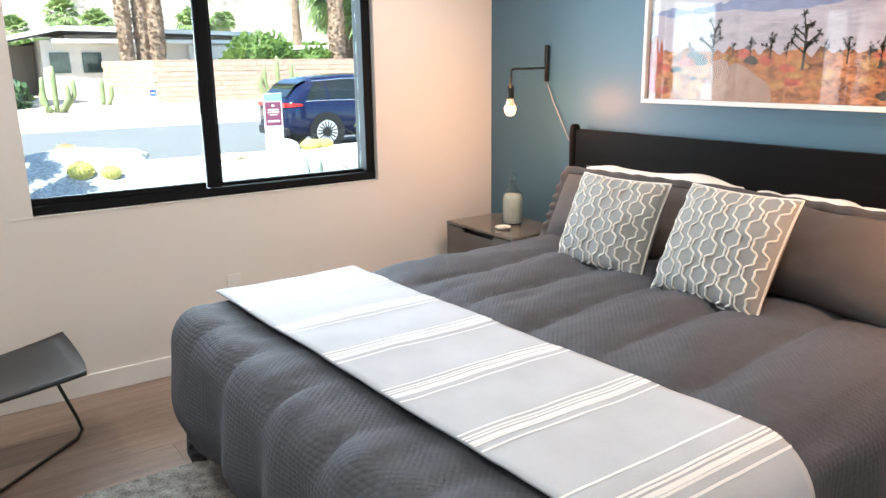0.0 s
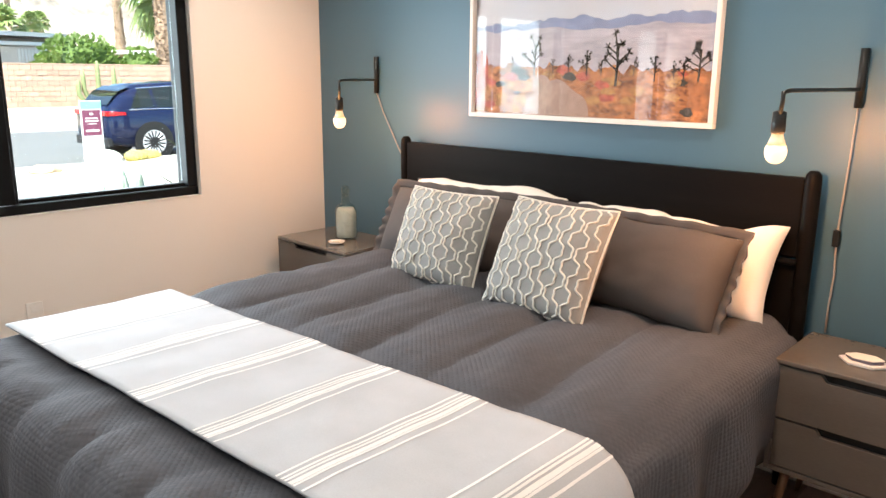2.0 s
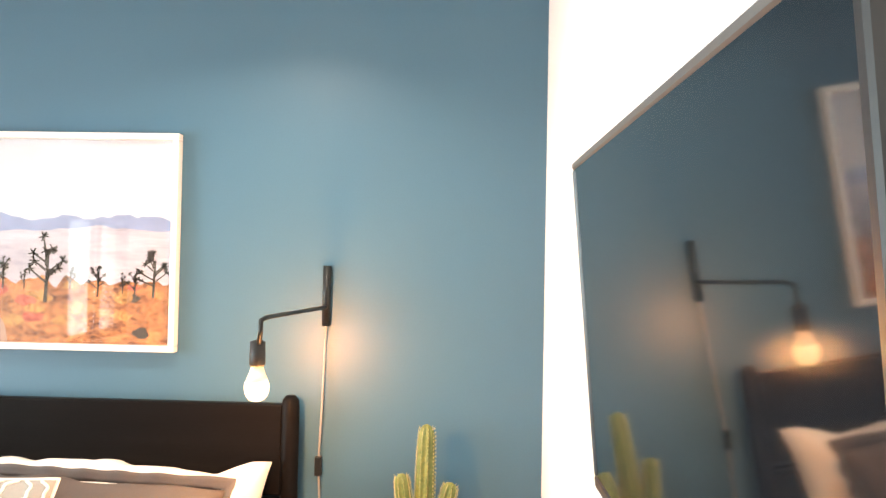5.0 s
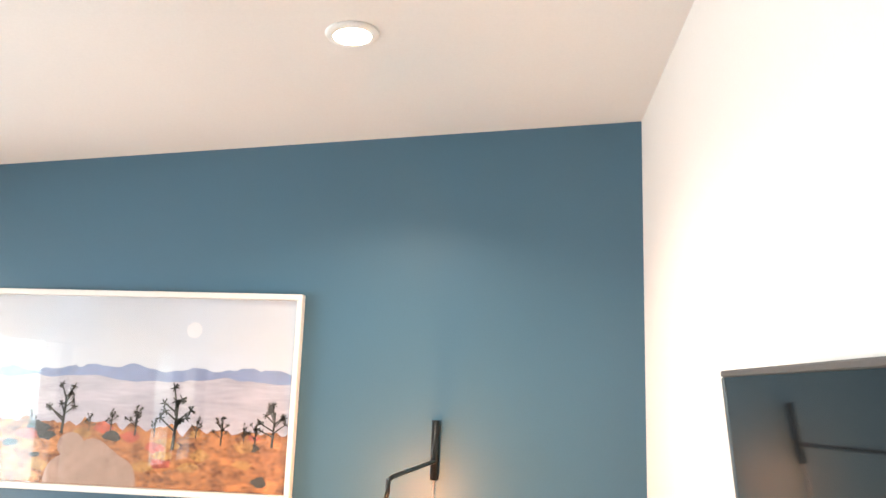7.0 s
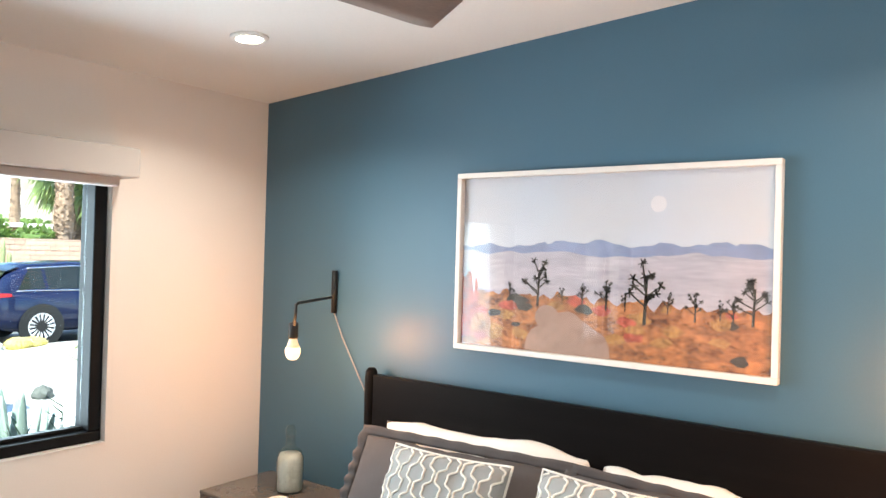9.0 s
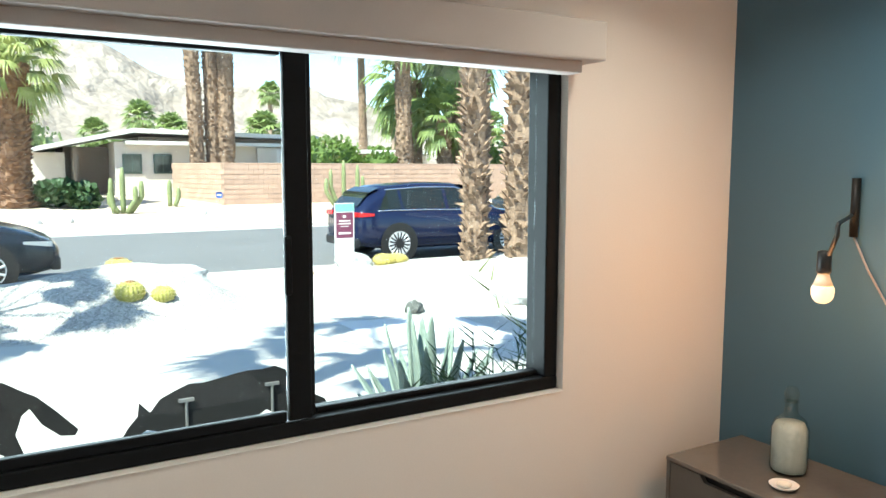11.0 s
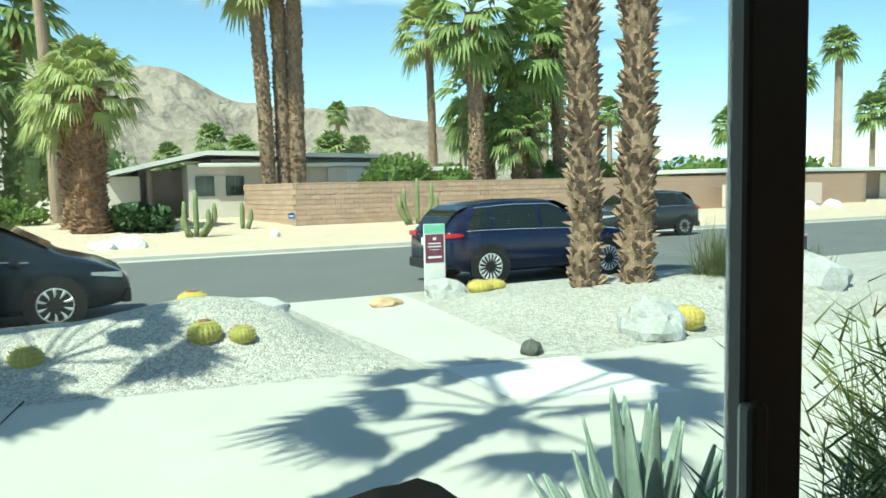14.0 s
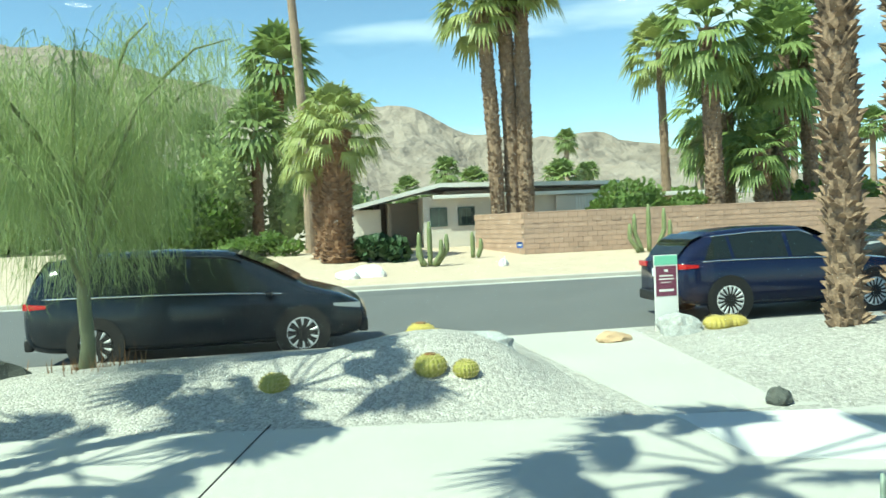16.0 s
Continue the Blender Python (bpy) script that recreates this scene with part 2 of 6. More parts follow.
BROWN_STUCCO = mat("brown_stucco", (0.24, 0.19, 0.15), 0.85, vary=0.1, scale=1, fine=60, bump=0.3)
ROOF = mat("white_roof", (0.70, 0.69, 0.66), 0.7, vary=0.05, scale=1, fine=20, bump=0.1)
DARK_PANE = mat("dark_window_pane", (0.03, 0.045, 0.045), 0.08, vary=0.2, bump=0)
GREEN_FRAME = mat("dark_green_frame", (0.03, 0.06, 0.05), 0.5, vary=0.1, bump=0)
BARK = mat("palm_boots", (0.16, 0.095, 0.062), 0.9, vary=0.55, scale=7, fine=34, bump=0.7, dist=0.02, second=(0.40, 0.275, 0.185))
BARK_DARK = mat("shaggy_palm_skirt", (0.13, 0.062, 0.036), 0.95, vary=0.45, scale=6, fine=40, bump=0.6, dist=0.02, second=(0.36, 0.21, 0.12))
SLIM_BARK = mat("smooth_palm_bark", (0.30, 0.215, 0.155), 0.9, vary=0.3, scale=4, fine=40, bump=0.4, dist=0.01, stretch=(1, 1, 4))
FROND = mat("fan_palm_green", (0.22, 0.32, 0.075), 0.5, vary=0.3, scale=1.5, fine=20, bump=0, second=(0.52, 0.54, 0.21))
FROND_DARK = mat("far_palm_green", (0.15, 0.25, 0.065), 0.6, vary=0.35, scale=1.0, fine=9, bump=0, second=(0.34, 0.42, 0.14))
BUSH = mat("hedge_green", (0.08, 0.16, 0.03), 0.6, vary=0.4, scale=2, fine=18, bump=0, second=(0.20, 0.30, 0.06))
PALO = mat("willowy_green", (0.29, 0.40, 0.13), 0.6, vary=0.35, scale=2, fine=20, bump=0, second=(0.50, 0.58, 0.25))
PALO_BARK = mat("green_grey_bark", (0.17, 0.18, 0.10), 0.8, vary=0.2, scale=8, fine=50, bump=0.3)
AGAVE = mat("blue_agave", (0.20, 0.27, 0.23), 0.5, vary=0.2, scale=6, fine=50, bump=0.1, second=(0.30, 0.37, 0.32))
SHRUB = mat("dark_shrub", (0.035, 0.075, 0.025), 0.6, vary=0.35, scale=3, fine=30, bump=0)
STICKS = mat("pencil_bush", (0.15, 0.18, 0.05), 0.6, vary=0.35, scale=3, fine=30, bump=0)
GRASS = mat("tussock_grass", (0.11, 0.15, 0.05), 0.6, vary=0.3, scale=4, fine=30, bump=0, second=(0.24, 0.25, 0.11))
BARREL = mat("golden_barrel", (0.46, 0.36, 0.06), 0.7, vary=0.3, scale=8, fine=90, bump=0.5, dist=0.01, second=(0.60, 0.50, 0.13))
BARREL_G = mat("barrel_flesh", (0.30, 0.28, 0.06), 0.7, vary=0.3, scale=8, fine=60, bump=0.3)
BARREL_TOP = mat("barrel_crown", (0.20, 0.10, 0.04), 0.9, vary=0.3, bump=0.3)
COLUMN_C = mat("column_cactus", (0.17, 0.20, 0.085), 0.7, vary=0.25, scale=6, fine=40, bump=0.2)
ROCK = mat("grey_boulder", (0.36, 0.36, 0.34), 0.9, vary=0.3, scale=3, fine=25, bump=0.6, dist=0.02, second=(0.47, 0.48, 0.47))
DARK_ROCK = mat("dark_rock", (0.08, 0.085, 0.075), 0.9, vary=0.3, scale=6, fine=40, bump=0.6, dist=0.02)
TAN_ROCK = mat("tan_rock", (0.48, 0.33, 0.20), 0.9, vary=0.2, scale=5, fine=40, bump=0.5, dist=0.02)
WHITE_ROCK = mat("white_rock", (0.66, 0.65, 0.62), 0.9, vary=0.15, scale=3, fine=25, bump=0.5, dist=0.02)
RUSTED = mat("blackened_steel", (0.008, 0.008, 0.008), 0.7, 0.1, vary=0.3, scale=10, fine=60, bump=0.2)
STAKE = mat("galvanised_stake", (0.45, 0.45, 0.44), 0.4, 0.8, vary=0.1, bump=0.05)
NAVY = mat("navy_car_paint", (0.008, 0.013, 0.042), 0.12, 0.15, vary=0.05, bump=0, spec=0.45)
SLATE = mat("dark_slate_car_paint", (0.012, 0.018, 0.026), 0.14, 0.2, vary=0.05, bump=0, spec=0.4)
GREY_CAR = mat("graphite_car_paint", (0.035, 0.042, 0.045), 0.2, 0.3, vary=0.05, bump=0, spec=0.6)
CAR_GLASS = mat("tinted_car_glass", (0.012, 0.016, 0.015), 0.04, vary=0.05, bump=0, spec=0.45)
TYRE = mat("tyre_rubber", (0.018, 0.018, 0.018), 0.8, vary=0.15, bump=0.1)
RIM = mat("alloy_rim", (0.66, 0.66, 0.66), 0.3, 0.25, vary=0.05, bump=0)
CHROME = mat("chrome_trim", (0.75, 0.75, 0.75), 0.12, 1.0, vary=0.02, bump=0)
TAIL_RED = mat("red_lens", (0.45, 0.012, 0.015), 0.15, vary=0.1, bump=0)
LENS = mat("clear_lens", (0.55, 0.56, 0.56), 0.08, 0.2, vary=0.05, bump=0)
PLATE = mat("white_plate", (0.7, 0.7, 0.72), 0.5, vary=0.03, bump=0)
SIGN_W = mat("white_sign", (0.76, 0.75, 0.72), 0.5, vary=0.03, bump=0)
SIGN_G = mat("mint_sign", (0.20, 0.55, 0.38), 0.5, vary=0.03, bump=0)
SIGN_P = mat("plum_sign", (0.16, 0.035, 0.075), 0.5, vary=0.05, bump=0)
SIGN_B = mat("blue_sign", (0.04, 0.12, 0.42), 0.5, vary=0.05, bump=0)


def leaf_mat(m, share=0.4):
    """Thin leaves let part of the light through."""
    nt = m.node_tree
    p, o = nt.nodes["Principled BSDF"], nt.nodes["Material Output"]
    tl, mx = nt.nodes.new("ShaderNodeBsdfTranslucent"), nt.nodes.new("ShaderNodeMixShader")
    mx.inputs["Fac"].default_value = share
    nt.links.new(p.inputs["Base Color"].links[0].from_socket, tl.inputs["Color"])
    nt.links.new(p.outputs["BSDF"], mx.inputs[1])
    nt.links.new(tl.outputs["BSDF"], mx.inputs[2])
    nt.links.new(mx.outputs["Shader"], o.inputs["Surface"])


for leafy_material in (FROND, FROND_DARK, BUSH, PALO, GRASS, STICKS):
    leaf_mat(leafy_material)
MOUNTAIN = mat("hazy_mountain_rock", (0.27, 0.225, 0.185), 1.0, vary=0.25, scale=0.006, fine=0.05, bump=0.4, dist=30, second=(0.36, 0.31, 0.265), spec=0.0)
# Distance haze is put into this range's blue base colour.
FAR_MOUNTAIN = mat("haze_blue_far_range", (0.22, 0.29, 0.37), 1.0, vary=0.12, scale=0.002, fine=0.02, bump=0.2, dist=30, spec=0.0)


# ---- mesh helpers ----
def part(name, bm, material, parent=None, label="", smooth=False):
    me = bpy.data.meshes.new(name)
    bmesh.ops.recalc_face_normals(bm, faces=bm.faces)
    bm.to_mesh(me)
    bm.free()
    me.materials.append(material)
    if smooth:
        me.shade_smooth()
    ob = new(name, me)
    ob.parent = parent
    if label:
        ob["label"] = label
    return ob


def raw(name, verts, faces, material, parent=None, label="", smooth=False):
    me = bpy.data.meshes.new(name)
    me.from_pydata(verts, [], faces)
    me.materials.append(material)
    if smooth:
        me.shade_smooth()
    ob = new(name, me)
    ob.parent = parent
    if label:
        ob["label"] = label
    return ob


def thing(name, at, label, category, group="", kind="", rz=0):
    ob = new(name)
    ob.empty_display_size = 0.1
    ob.matrix_basis = pose(*at, 0, 0, rz)
    return tagged(ob, label, category, group, kind)


def setting(ob, label, category):
    return tagged(ob, label, category, kind="structure")


def box(x0, x1, y0, y1, z0, z1, bevel=0.0, seg=2, bm=None):
    own = bm is None
    bm = bm or bmesh.new()
    r = bmesh.ops.create_cube(bm, size=1)
    vs = r["verts"]
    for v in vs:
        v.co = Vector(((x0 + x1) / 2 + v.co.x * (x1 - x0), (y0 + y1) / 2 + v.co.y * (y1 - y0), (z0 + z1) / 2 + v.co.z * (z1 - z0)))
    if bevel:
        es = list({e for v in vs for e in v.link_edges})
        bmesh.ops.bevel(bm, geom=es, offset=bevel, segments=seg, affect="EDGES", profile=0.5)
    return bm


def tube(pts, radii, n=8, bm=None, cap=True):
    """A round bar along a line of points."""
    bm = bm or bmesh.new()
    pts = [Vector(p) for p in pts]
    if not hasattr(radii, "__len__"):
        radii = [radii] * len(pts)
    rings, up = [], None
    for i, p in enumerate(pts):
        d = (pts[min(i + 1, len(pts) - 1)] - pts[max(i - 1, 0)]).normalized()
        if up is None:
            up = d.orthogonal().normalized()
        up = (up - d * up.dot(d)).normalized()
        side = d.cross(up)
        rings.append([bm.verts.new(p + (up * math.cos(a) + side * math.sin(a)) * radii[i]) for a in [2 * math.pi * k / n for k in range(n)]])
    for a, b in zip(rings, rings[1:]):
        for k in range(n):
            bm.faces.new((a[k], a[(k + 1) % n], b[(k + 1) % n], b[k]))
    if cap:
        bm.faces.new(rings[0][::-1])
        bm.faces.new(rings[-1])
    return bm


def lathe(profile, n=24, at=(0, 0, 0), bm=None, ribs=0, depth=0.0):
    """A turned body from (radius, height) pairs; ribs give a fluted outline."""
    bm = bm or bmesh.new()
    rings = []
    for r, z in profile:
        ring = []
        for k in range(n):
            a = 2 * math.pi * k / n
            rr = r * (1 + (depth * math.cos(ribs * a) if ribs else 0))
            ring.append(bm.verts.new((at[0] + rr * math.cos(a), at[1] + rr * math.sin(a), at[2] + z)))
        rings.append(ring)
    for a, b in zip(rings, rings[1:]):
        for k in range(n):
            bm.faces.new((a[k], a[(k + 1) % n], b[(k + 1) % n], b[k]))
    bm.faces.new(rings[0][::-1])
    bm.faces.new(rings[-1])
    return bm


def slab(outline, z0, z1, bm=None):
    """A flat plate of an outline in plan."""
    bm = bm or bmesh.new()
    lo = [bm.verts.new((x, y, z0)) for x, y in outline]
    hi = [bm.verts.new((x, y, z1)) for x, y in outline]
    n = len(outline)
    bm.faces.new(lo[::-1])
    bm.faces.new(hi)
    for k in range(n):
        bm.faces.new((lo[k], lo[(k + 1) % n], hi[(k + 1) % n], hi[k]))
    return bm


def sheet(nu, nv, f, bm=None, closed=False):
    bm = bm or bmesh.new()
    g = [[bm.verts.new(f(u / nu, v / nv)) for v in range(nv + 1)] for u in range(nu + (0 if closed else 1))]
    m = len(g)
    for i in range(m if closed else m - 1):
        for j in range(nv):
            bm.faces.new((g[i][j], g[(i + 1) % m][j], g[(i + 1) % m][j + 1], g[i][j + 1]))
    return bm


def fbm(x, y, z=0.0, o=3):
    return noise.fractal(Vector((x, y, z)), 1.0, 2.0, o)


def step(a, b, x):
    t = max(0.0, min(1.0, (x - a) / (b - a)))
    return t * t * (3 - 2 * t)


# ---- room ----
W, D, T = 3.535, -5.2, 0.16
WIN1 = (-2.60, -0.80, 0.852, 1.97)
WIN2 = (-4.85, -3.72, 0.852, 1.97)


def wall_x(name, x0, x1, y0, y1, top, holes, material, label):
    """A wall along y with rectangular holes, as one solid."""
    bm = bmesh.new()
    ys = sorted({y0, y1, *[h[0] for h in holes], *[h[1] for h in holes]})
    for a, b in zip(ys, ys[1:]):
        hole = next((h for h in holes if h[0] <= a and b <= h[1]), None)
        if hole:
            box(x0, x1, a, b, 0 - 0.3, hole[2], bm=bm)
            box(x0, x1, a, b, hole[3], top, bm=bm)
        else:
            box(x0, x1, a, b, -0.3, top, bm=bm)
    bmesh.ops.remove_doubles(bm, verts=bm.verts, dist=1e-5)
    return setting(part(name, bm, material), label, "wall")


wall_x("wall_west", -T, 0, D, 0.0, 2.60, [WIN1, WIN2], WHITE_WALL, "smooth warm white plaster wall with two windows")
setting(part("wall_north", box(-T, 4.9, 0, 0.15, -0.3, 2.95), BLUE_WALL), "slate blue painted accent wall behind the bed", "wall")
setting(part("wall_east", box(W, W + 0.12, -2.52, 0, -0.3, 2.85), WHITE_WALL), "warm white painted wall that carries the television", "wall")
setting(part("wall_south", box(-T, 4.9, D - 0.15, D, -0.3, 2.95), WHITE_WALL), "plain white wall behind the bed's foot", "wall")
setting(part("wall_hall", box(4.75, 4.9, D, 0, -0.3, 2.95), WHITE_WALL), "plain white wall of the entrance passage", "wall")
bm = bmesh.new()
for x0, x1, za, zb in ((-0.9, 4.95, 0, 0),):
    v = [bm.verts.new((x, y, ceil_z(x) + dz)) for dz in (0, 0.18) for x in (x0, x1) for y in (D - 0.2, 0.2)]
    for f in ((0, 1, 3, 2), (4, 6, 7, 5), (0, 2, 6, 4), (1, 5, 7, 3), (0, 4, 5, 1), (2, 3, 7, 6)):
        bm.faces.new([v[k] for k in f])
setting(part("ceiling", bm, CEILING), "pale painted ceiling that slopes up gently", "ceiling")
floor = setting(part("floor", box(-0.0, 4.75, D, 0, -0.3, -0.004), DARK_GAP), "grey-brown oak plank floor", "floor")
bm = bmesh.new()
box(0, 0.014, D, 0, 0.0, 0.10, 0.003, 1, bm)
setting(part("baseboard", bm, TRIM), "white baseboard along the window wall", "baseboard")
setting(part("baseboard_north", box(0.014, W, -0.014, 0, 0, 0.10, 0.003, 1), TRIM), "white baseboard along the blue wall", "baseboard")
setting(part("baseboard_east", box(W - 0.014, W, -2.52, -0.014, 0, 0.10, 0.003, 1), TRIM), "white baseboard under the television", "baseboard")


def window(name, hole, label, mull=True):
    y0, y1, z0, z1 = hole
    w = setting(thing(name, (-0.08, (y0 + y1) / 2, z0), label, "window"), label, "window")
    oy, oz = (y0 + y1) / 2, z0
    f = 0.07

    def bar(nm, a, b, c, d, x0, x1, parent=w, m=BLACK_FRAME, bev=0.005):
        return part(nm, box(x0 + 0.08, x1 + 0.08, a - oy, b - oy, c - oz, d - oz, bev, 2), m, parent)
    fr = bar("window_frame", y0, y1, z0 + 0.002, z0 + 0.045, -0.135, -0.03)
    bar("frame_top", y0, y1, z1 - 0.05, z1 - 0.002, -0.135, -0.03)
    bar("frame_side", y0 + 0.002, y0 + 0.055, z0 + 0.045, z1 - 0.05, -0.135, -0.03)
    bar("frame_side", y1 - 0.055, y1 - 0.002, z0 + 0.045, z1 - 0.05, -0.135, -0.03)
    ym = -1.70 if name == "window_1" else (y0 + y1) / 2
    # fixed pane towards the corner, sliding sash beside it
    bar("mullion", ym + 0.024, ym + 0.051, z0 + 0.045, z1 - 0.05, -0.105, -0.062)
    sash = bar("sash", ym - 0.037, ym + 0.030, z0 + 0.047, z1 - 0.052, -0.056, -0.033)
    bar("sash_rail", y0 + 0.055, ym - 0.042, z0 + 0.045, z0 + 0.075, -0.060, -0.035)
    bar("sash_rail", y0 + 0.055, ym - 0.042, z1 - 0.085, z1 - 0.05, -0.072, -0.035)
    bar("fixed_rail", ym + 0.055, y1 - 0.055, z0 + 0.045, z0 + 0.062, -0.11, -0.07)
    bar("latch", ym - 0.045, ym - 0.025, z0 + 0.40, z0 + 0.56, -0.035, -0.018)
    for nm, a, b, x in (("pane", y0 + 0.056, ym - 0.038, -0.050), ("pane", ym + 0.05, y1 - 0.056, -0.094)):
        p = bar(nm, a, b, z0 + 0.046, z1 - 0.051, x - 0.002, x + 0.002, m=GLASS, bev=0)
        p.visible_shadow = False
    bar("window_sill", y0 + 0.001, y1 - 0.001, z0 - 0.001, z0 + 0.0015, -0.03, 0.004, m=TRIM, bev=0)
    return w


win_1 = window("window_1", WIN1, "black aluminium sliding window with a clear fixed pane")
part("plaster_return", box(0.053, 0.08, -0.90, -0.807, 0.0005, 1.1175), WHITE_WALL, win_1, "white plaster edge over the frame's side")
window("window_2", WIN2, "second black aluminium sliding window further along")


def valance(y0, y1):
    t = thing("blind_valance", (0, (y0 + y1) / 2, 1.92), "taupe fabric roller blind valance above the window", "blind")
    h = (y1 - y0) / 2
    part("cover", box(0.004, 0.143, -h, h, 0.0, 0.118, 0.006), SHADE_CLOTH, t)
    part("bottom_bar", box(0.03, 0.10, -h + 0.06, h - 0.06, -0.036, 0.002, 0.006), SHADE_CLOTH, t, "slim hem bar of the rolled blind")


valance(-2.58, -0.768)
valance(-4.92, -3.65)

# ---- ground outside ----
GZ, RZ = -0.20, -0.36


def yard_z(x):
    """Level of the yard across the street, which rises gently from the kerb."""
    return -0.24 + 0.03 * max(0.0, min(25.0, -22.8 - x))


setting(part("ground", slab([(-3200, -2600), (60, -2600), (60, 3000), (-3200, 3000)], -0.9, -0.52), EARTH), "sandy desert ground out to the horizon", "ground")
setting(part("road", slab([(-22.5, -160), (-11.45, -160), (-11.45, 160), (-22.5, 160)], -0.6, RZ), ASPHALT), "pale grey asphalt street in full sun", "road")

# ---- bed ----
bed = thing("bed", (1.77, -1.1, 0), "black-stained wooden king bed with a panelled headboard against the blue wall", "bed")
for sx in (-0.988, 0.988):
    part("post", lathe([(0.021, 0.0), (0.026, 0.3), (0.028, 1.12), (0.025, 1.15), (0.014, 1.163)], 16, (sx, 1.03, 0)), BLACK_WOOD, bed, smooth=True)
part("headboard_panel", box(-0.965, 0.965, 1.012, 1.045, 0.86, 1.138, 0.006), BLACK_WOOD, bed, "wide glossy black upper panel")
part("headboard_lower", box(-0.965, 0.965, 1.02, 1.04, 0.30, 0.85, 0.004), BLACK_WOOD, bed)
part("headboard_rail", tube([(-0.97, 1.005, 0.845), (0.97, 1.005, 0.845)], 0.012, 10), BLACK_WOOD, bed, smooth=True)
for sx in (-0.97, 0.97):
    part("side_rail", box(sx - 0.015, sx + 0.015, -1.02, 1.0, 0.19, 0.31, 0.006), BLACK_WOOD, bed)
    part("leg", lathe([(0.016, 0.0), (0.026, 0.2)], 12, (sx * 0.93, -0.99, 0)), BLACK_WOOD, bed, smooth=True)
part("foot_rail", box(-0.97, 0.97, -1.04, -1.01, 0.19, 0.31, 0.006), BLACK_WOOD, bed)
part("mattress", box(-0.95, 0.98, -1.03, 0.99, 0.29, 0.56, 0.07, 4), LINEN, bed, "white mattress under the quilt", True)

BX, BY, HX, HY = 1.845, -1.12, 0.845, 0.98   # middle and half size of the flat top
DROP_R = 0.13


def drape(px, py, lift=0.0, z=0.625, puffy=1.0):
    """A cloth laid over the mattress: plan distances in, a place in space out."""
    dx = math.copysign(max(0, abs(px) - HX), px)
    dy = min(0, py + HY)
    d = math.hypot(dx, dy)
    k = min(d, DROP_R * math.pi / 2) / DROP_R
    out = DROP_R * math.sin(k)
    down = DROP_R * (1 - math.cos(k)) + max(0, d - DROP_R * math.pi / 2)
    ux, uy = (dx / d, dy / d) if d > 1e-6 else (0, 0)
    low = step(0.05, 0.35, down)
    along = px if abs(uy) > abs(ux) else py
    fold = 0.028 * math.sin(along * 15 + 1.5 * math.sin(along * 4)) * low
    out += fold + 0.02 * low - 0.05 * step(0.3, 0.46, down)
    pressed = step(-1.08, -0.94, py) * (1 - step(-0.28, -0.16, py))   # flattened under the throw
    puff = puffy * 0.036 * (1 - 0.65 * pressed) * abs(math.sin((px + 0.04 * math.sin(py * 3)) * math.pi / 0.31)) ** 0.5 * (1 - low)
    wob = 0.014 * fbm(px * 3.2, py * 3.2, 4.0) * (0.35 + 0.65 * puffy)
    sag = puffy * 0.012 * fbm(px * 9, py * 2, 7.0) * (1 - low)
    cx, cy = max(-HX, min(HX, px)), max(-HY, py)
    return Vector((BX + cx + ux * (out + lift), BY + cy + uy * (out + lift), z - down + puff + wob + sag + lift * (1 - low)))


ext = DROP_R * math.pi / 2 + 0.31
duvet = part("duvet", sheet(150, 130, lambda u, v: drape(-HX - ext + u * 2 * (HX + ext), -HY - ext + v * (2 * HY + ext - 0.02))), DUVET, smooth=True)
tagged(duvet, "charcoal quilted duvet with puffy channels draped over the bed", "duvet")
so = duvet.modifiers.new("thickness", "SOLIDIFY")
so.thickness, so.offset = 0.02, -1
nt = DUVET.node_tree
q_tc, q_map = nt.nodes.new("ShaderNodeTexCoord"), nt.nodes.new("ShaderNodeMapping")
q_map.inputs["Scale"].default_value, q_map.inputs["Rotation"].default_value = (70, 70, 70), (0, 0, 0.78)
q_v = nt.nodes.new("ShaderNodeTexVoronoi")
q_v.inputs["Randomness"].default_value, q_v.inputs["Scale"].default_value = 0.12, 1.0
q_b = nt.nodes.new("ShaderNodeBump")
q_b.inputs["Strength"].default_value, q_b.inputs["Distance"].default_value, q_b.invert = 0.55, 0.006, True
nt.links.new(q_tc.outputs["Object"], q_map.inputs["Vector"])
nt.links.new(q_map.outputs["Vector"], q_v.inputs["Vector"])
nt.links.new(q_v.outputs["Distance"], q_b.inputs["Height"])
nt.links.new(q_b.outputs["Normal"], nt.nodes["Principled BSDF"].inputs["Normal"])


def throw_at(u, v, lift=0.044):
    px = -HX - 0.02 + u * (2 * HX + 0.44)
    py = -0.92 + v * 0.57 + 0.07 * (px + HX) / (2 * HX)
    return drape(px, py, lift, puffy=0.12)


throw = part("throw_blanket", sheet(110, 26, throw_at), THROW, smooth=True)
tagged(throw, "pale grey woven throw with fine white stripes across the bed's foot", "blanket")
so = throw.modifiers.new("thickness", "SOLIDIFY")
so.thickness, so.offset = 0.008, -1
for g in (0.10, 0.24, 0.385, 0.53, 0.675, 0.82, 0.94):
    for k in (-0.028, -0.017, -0.010, 0.0, 0.007, 0.024):
        w = 0.0016 if k not in (0.0,) else 0.003
        part("woven_stripe", sheet(1, 26, lambda u, v, a=g + k * 0.75, w=w: throw_at(a + (u - 0.5) * 2 * w, v, 0.0449)), STRIPE, throw, smooth=True)


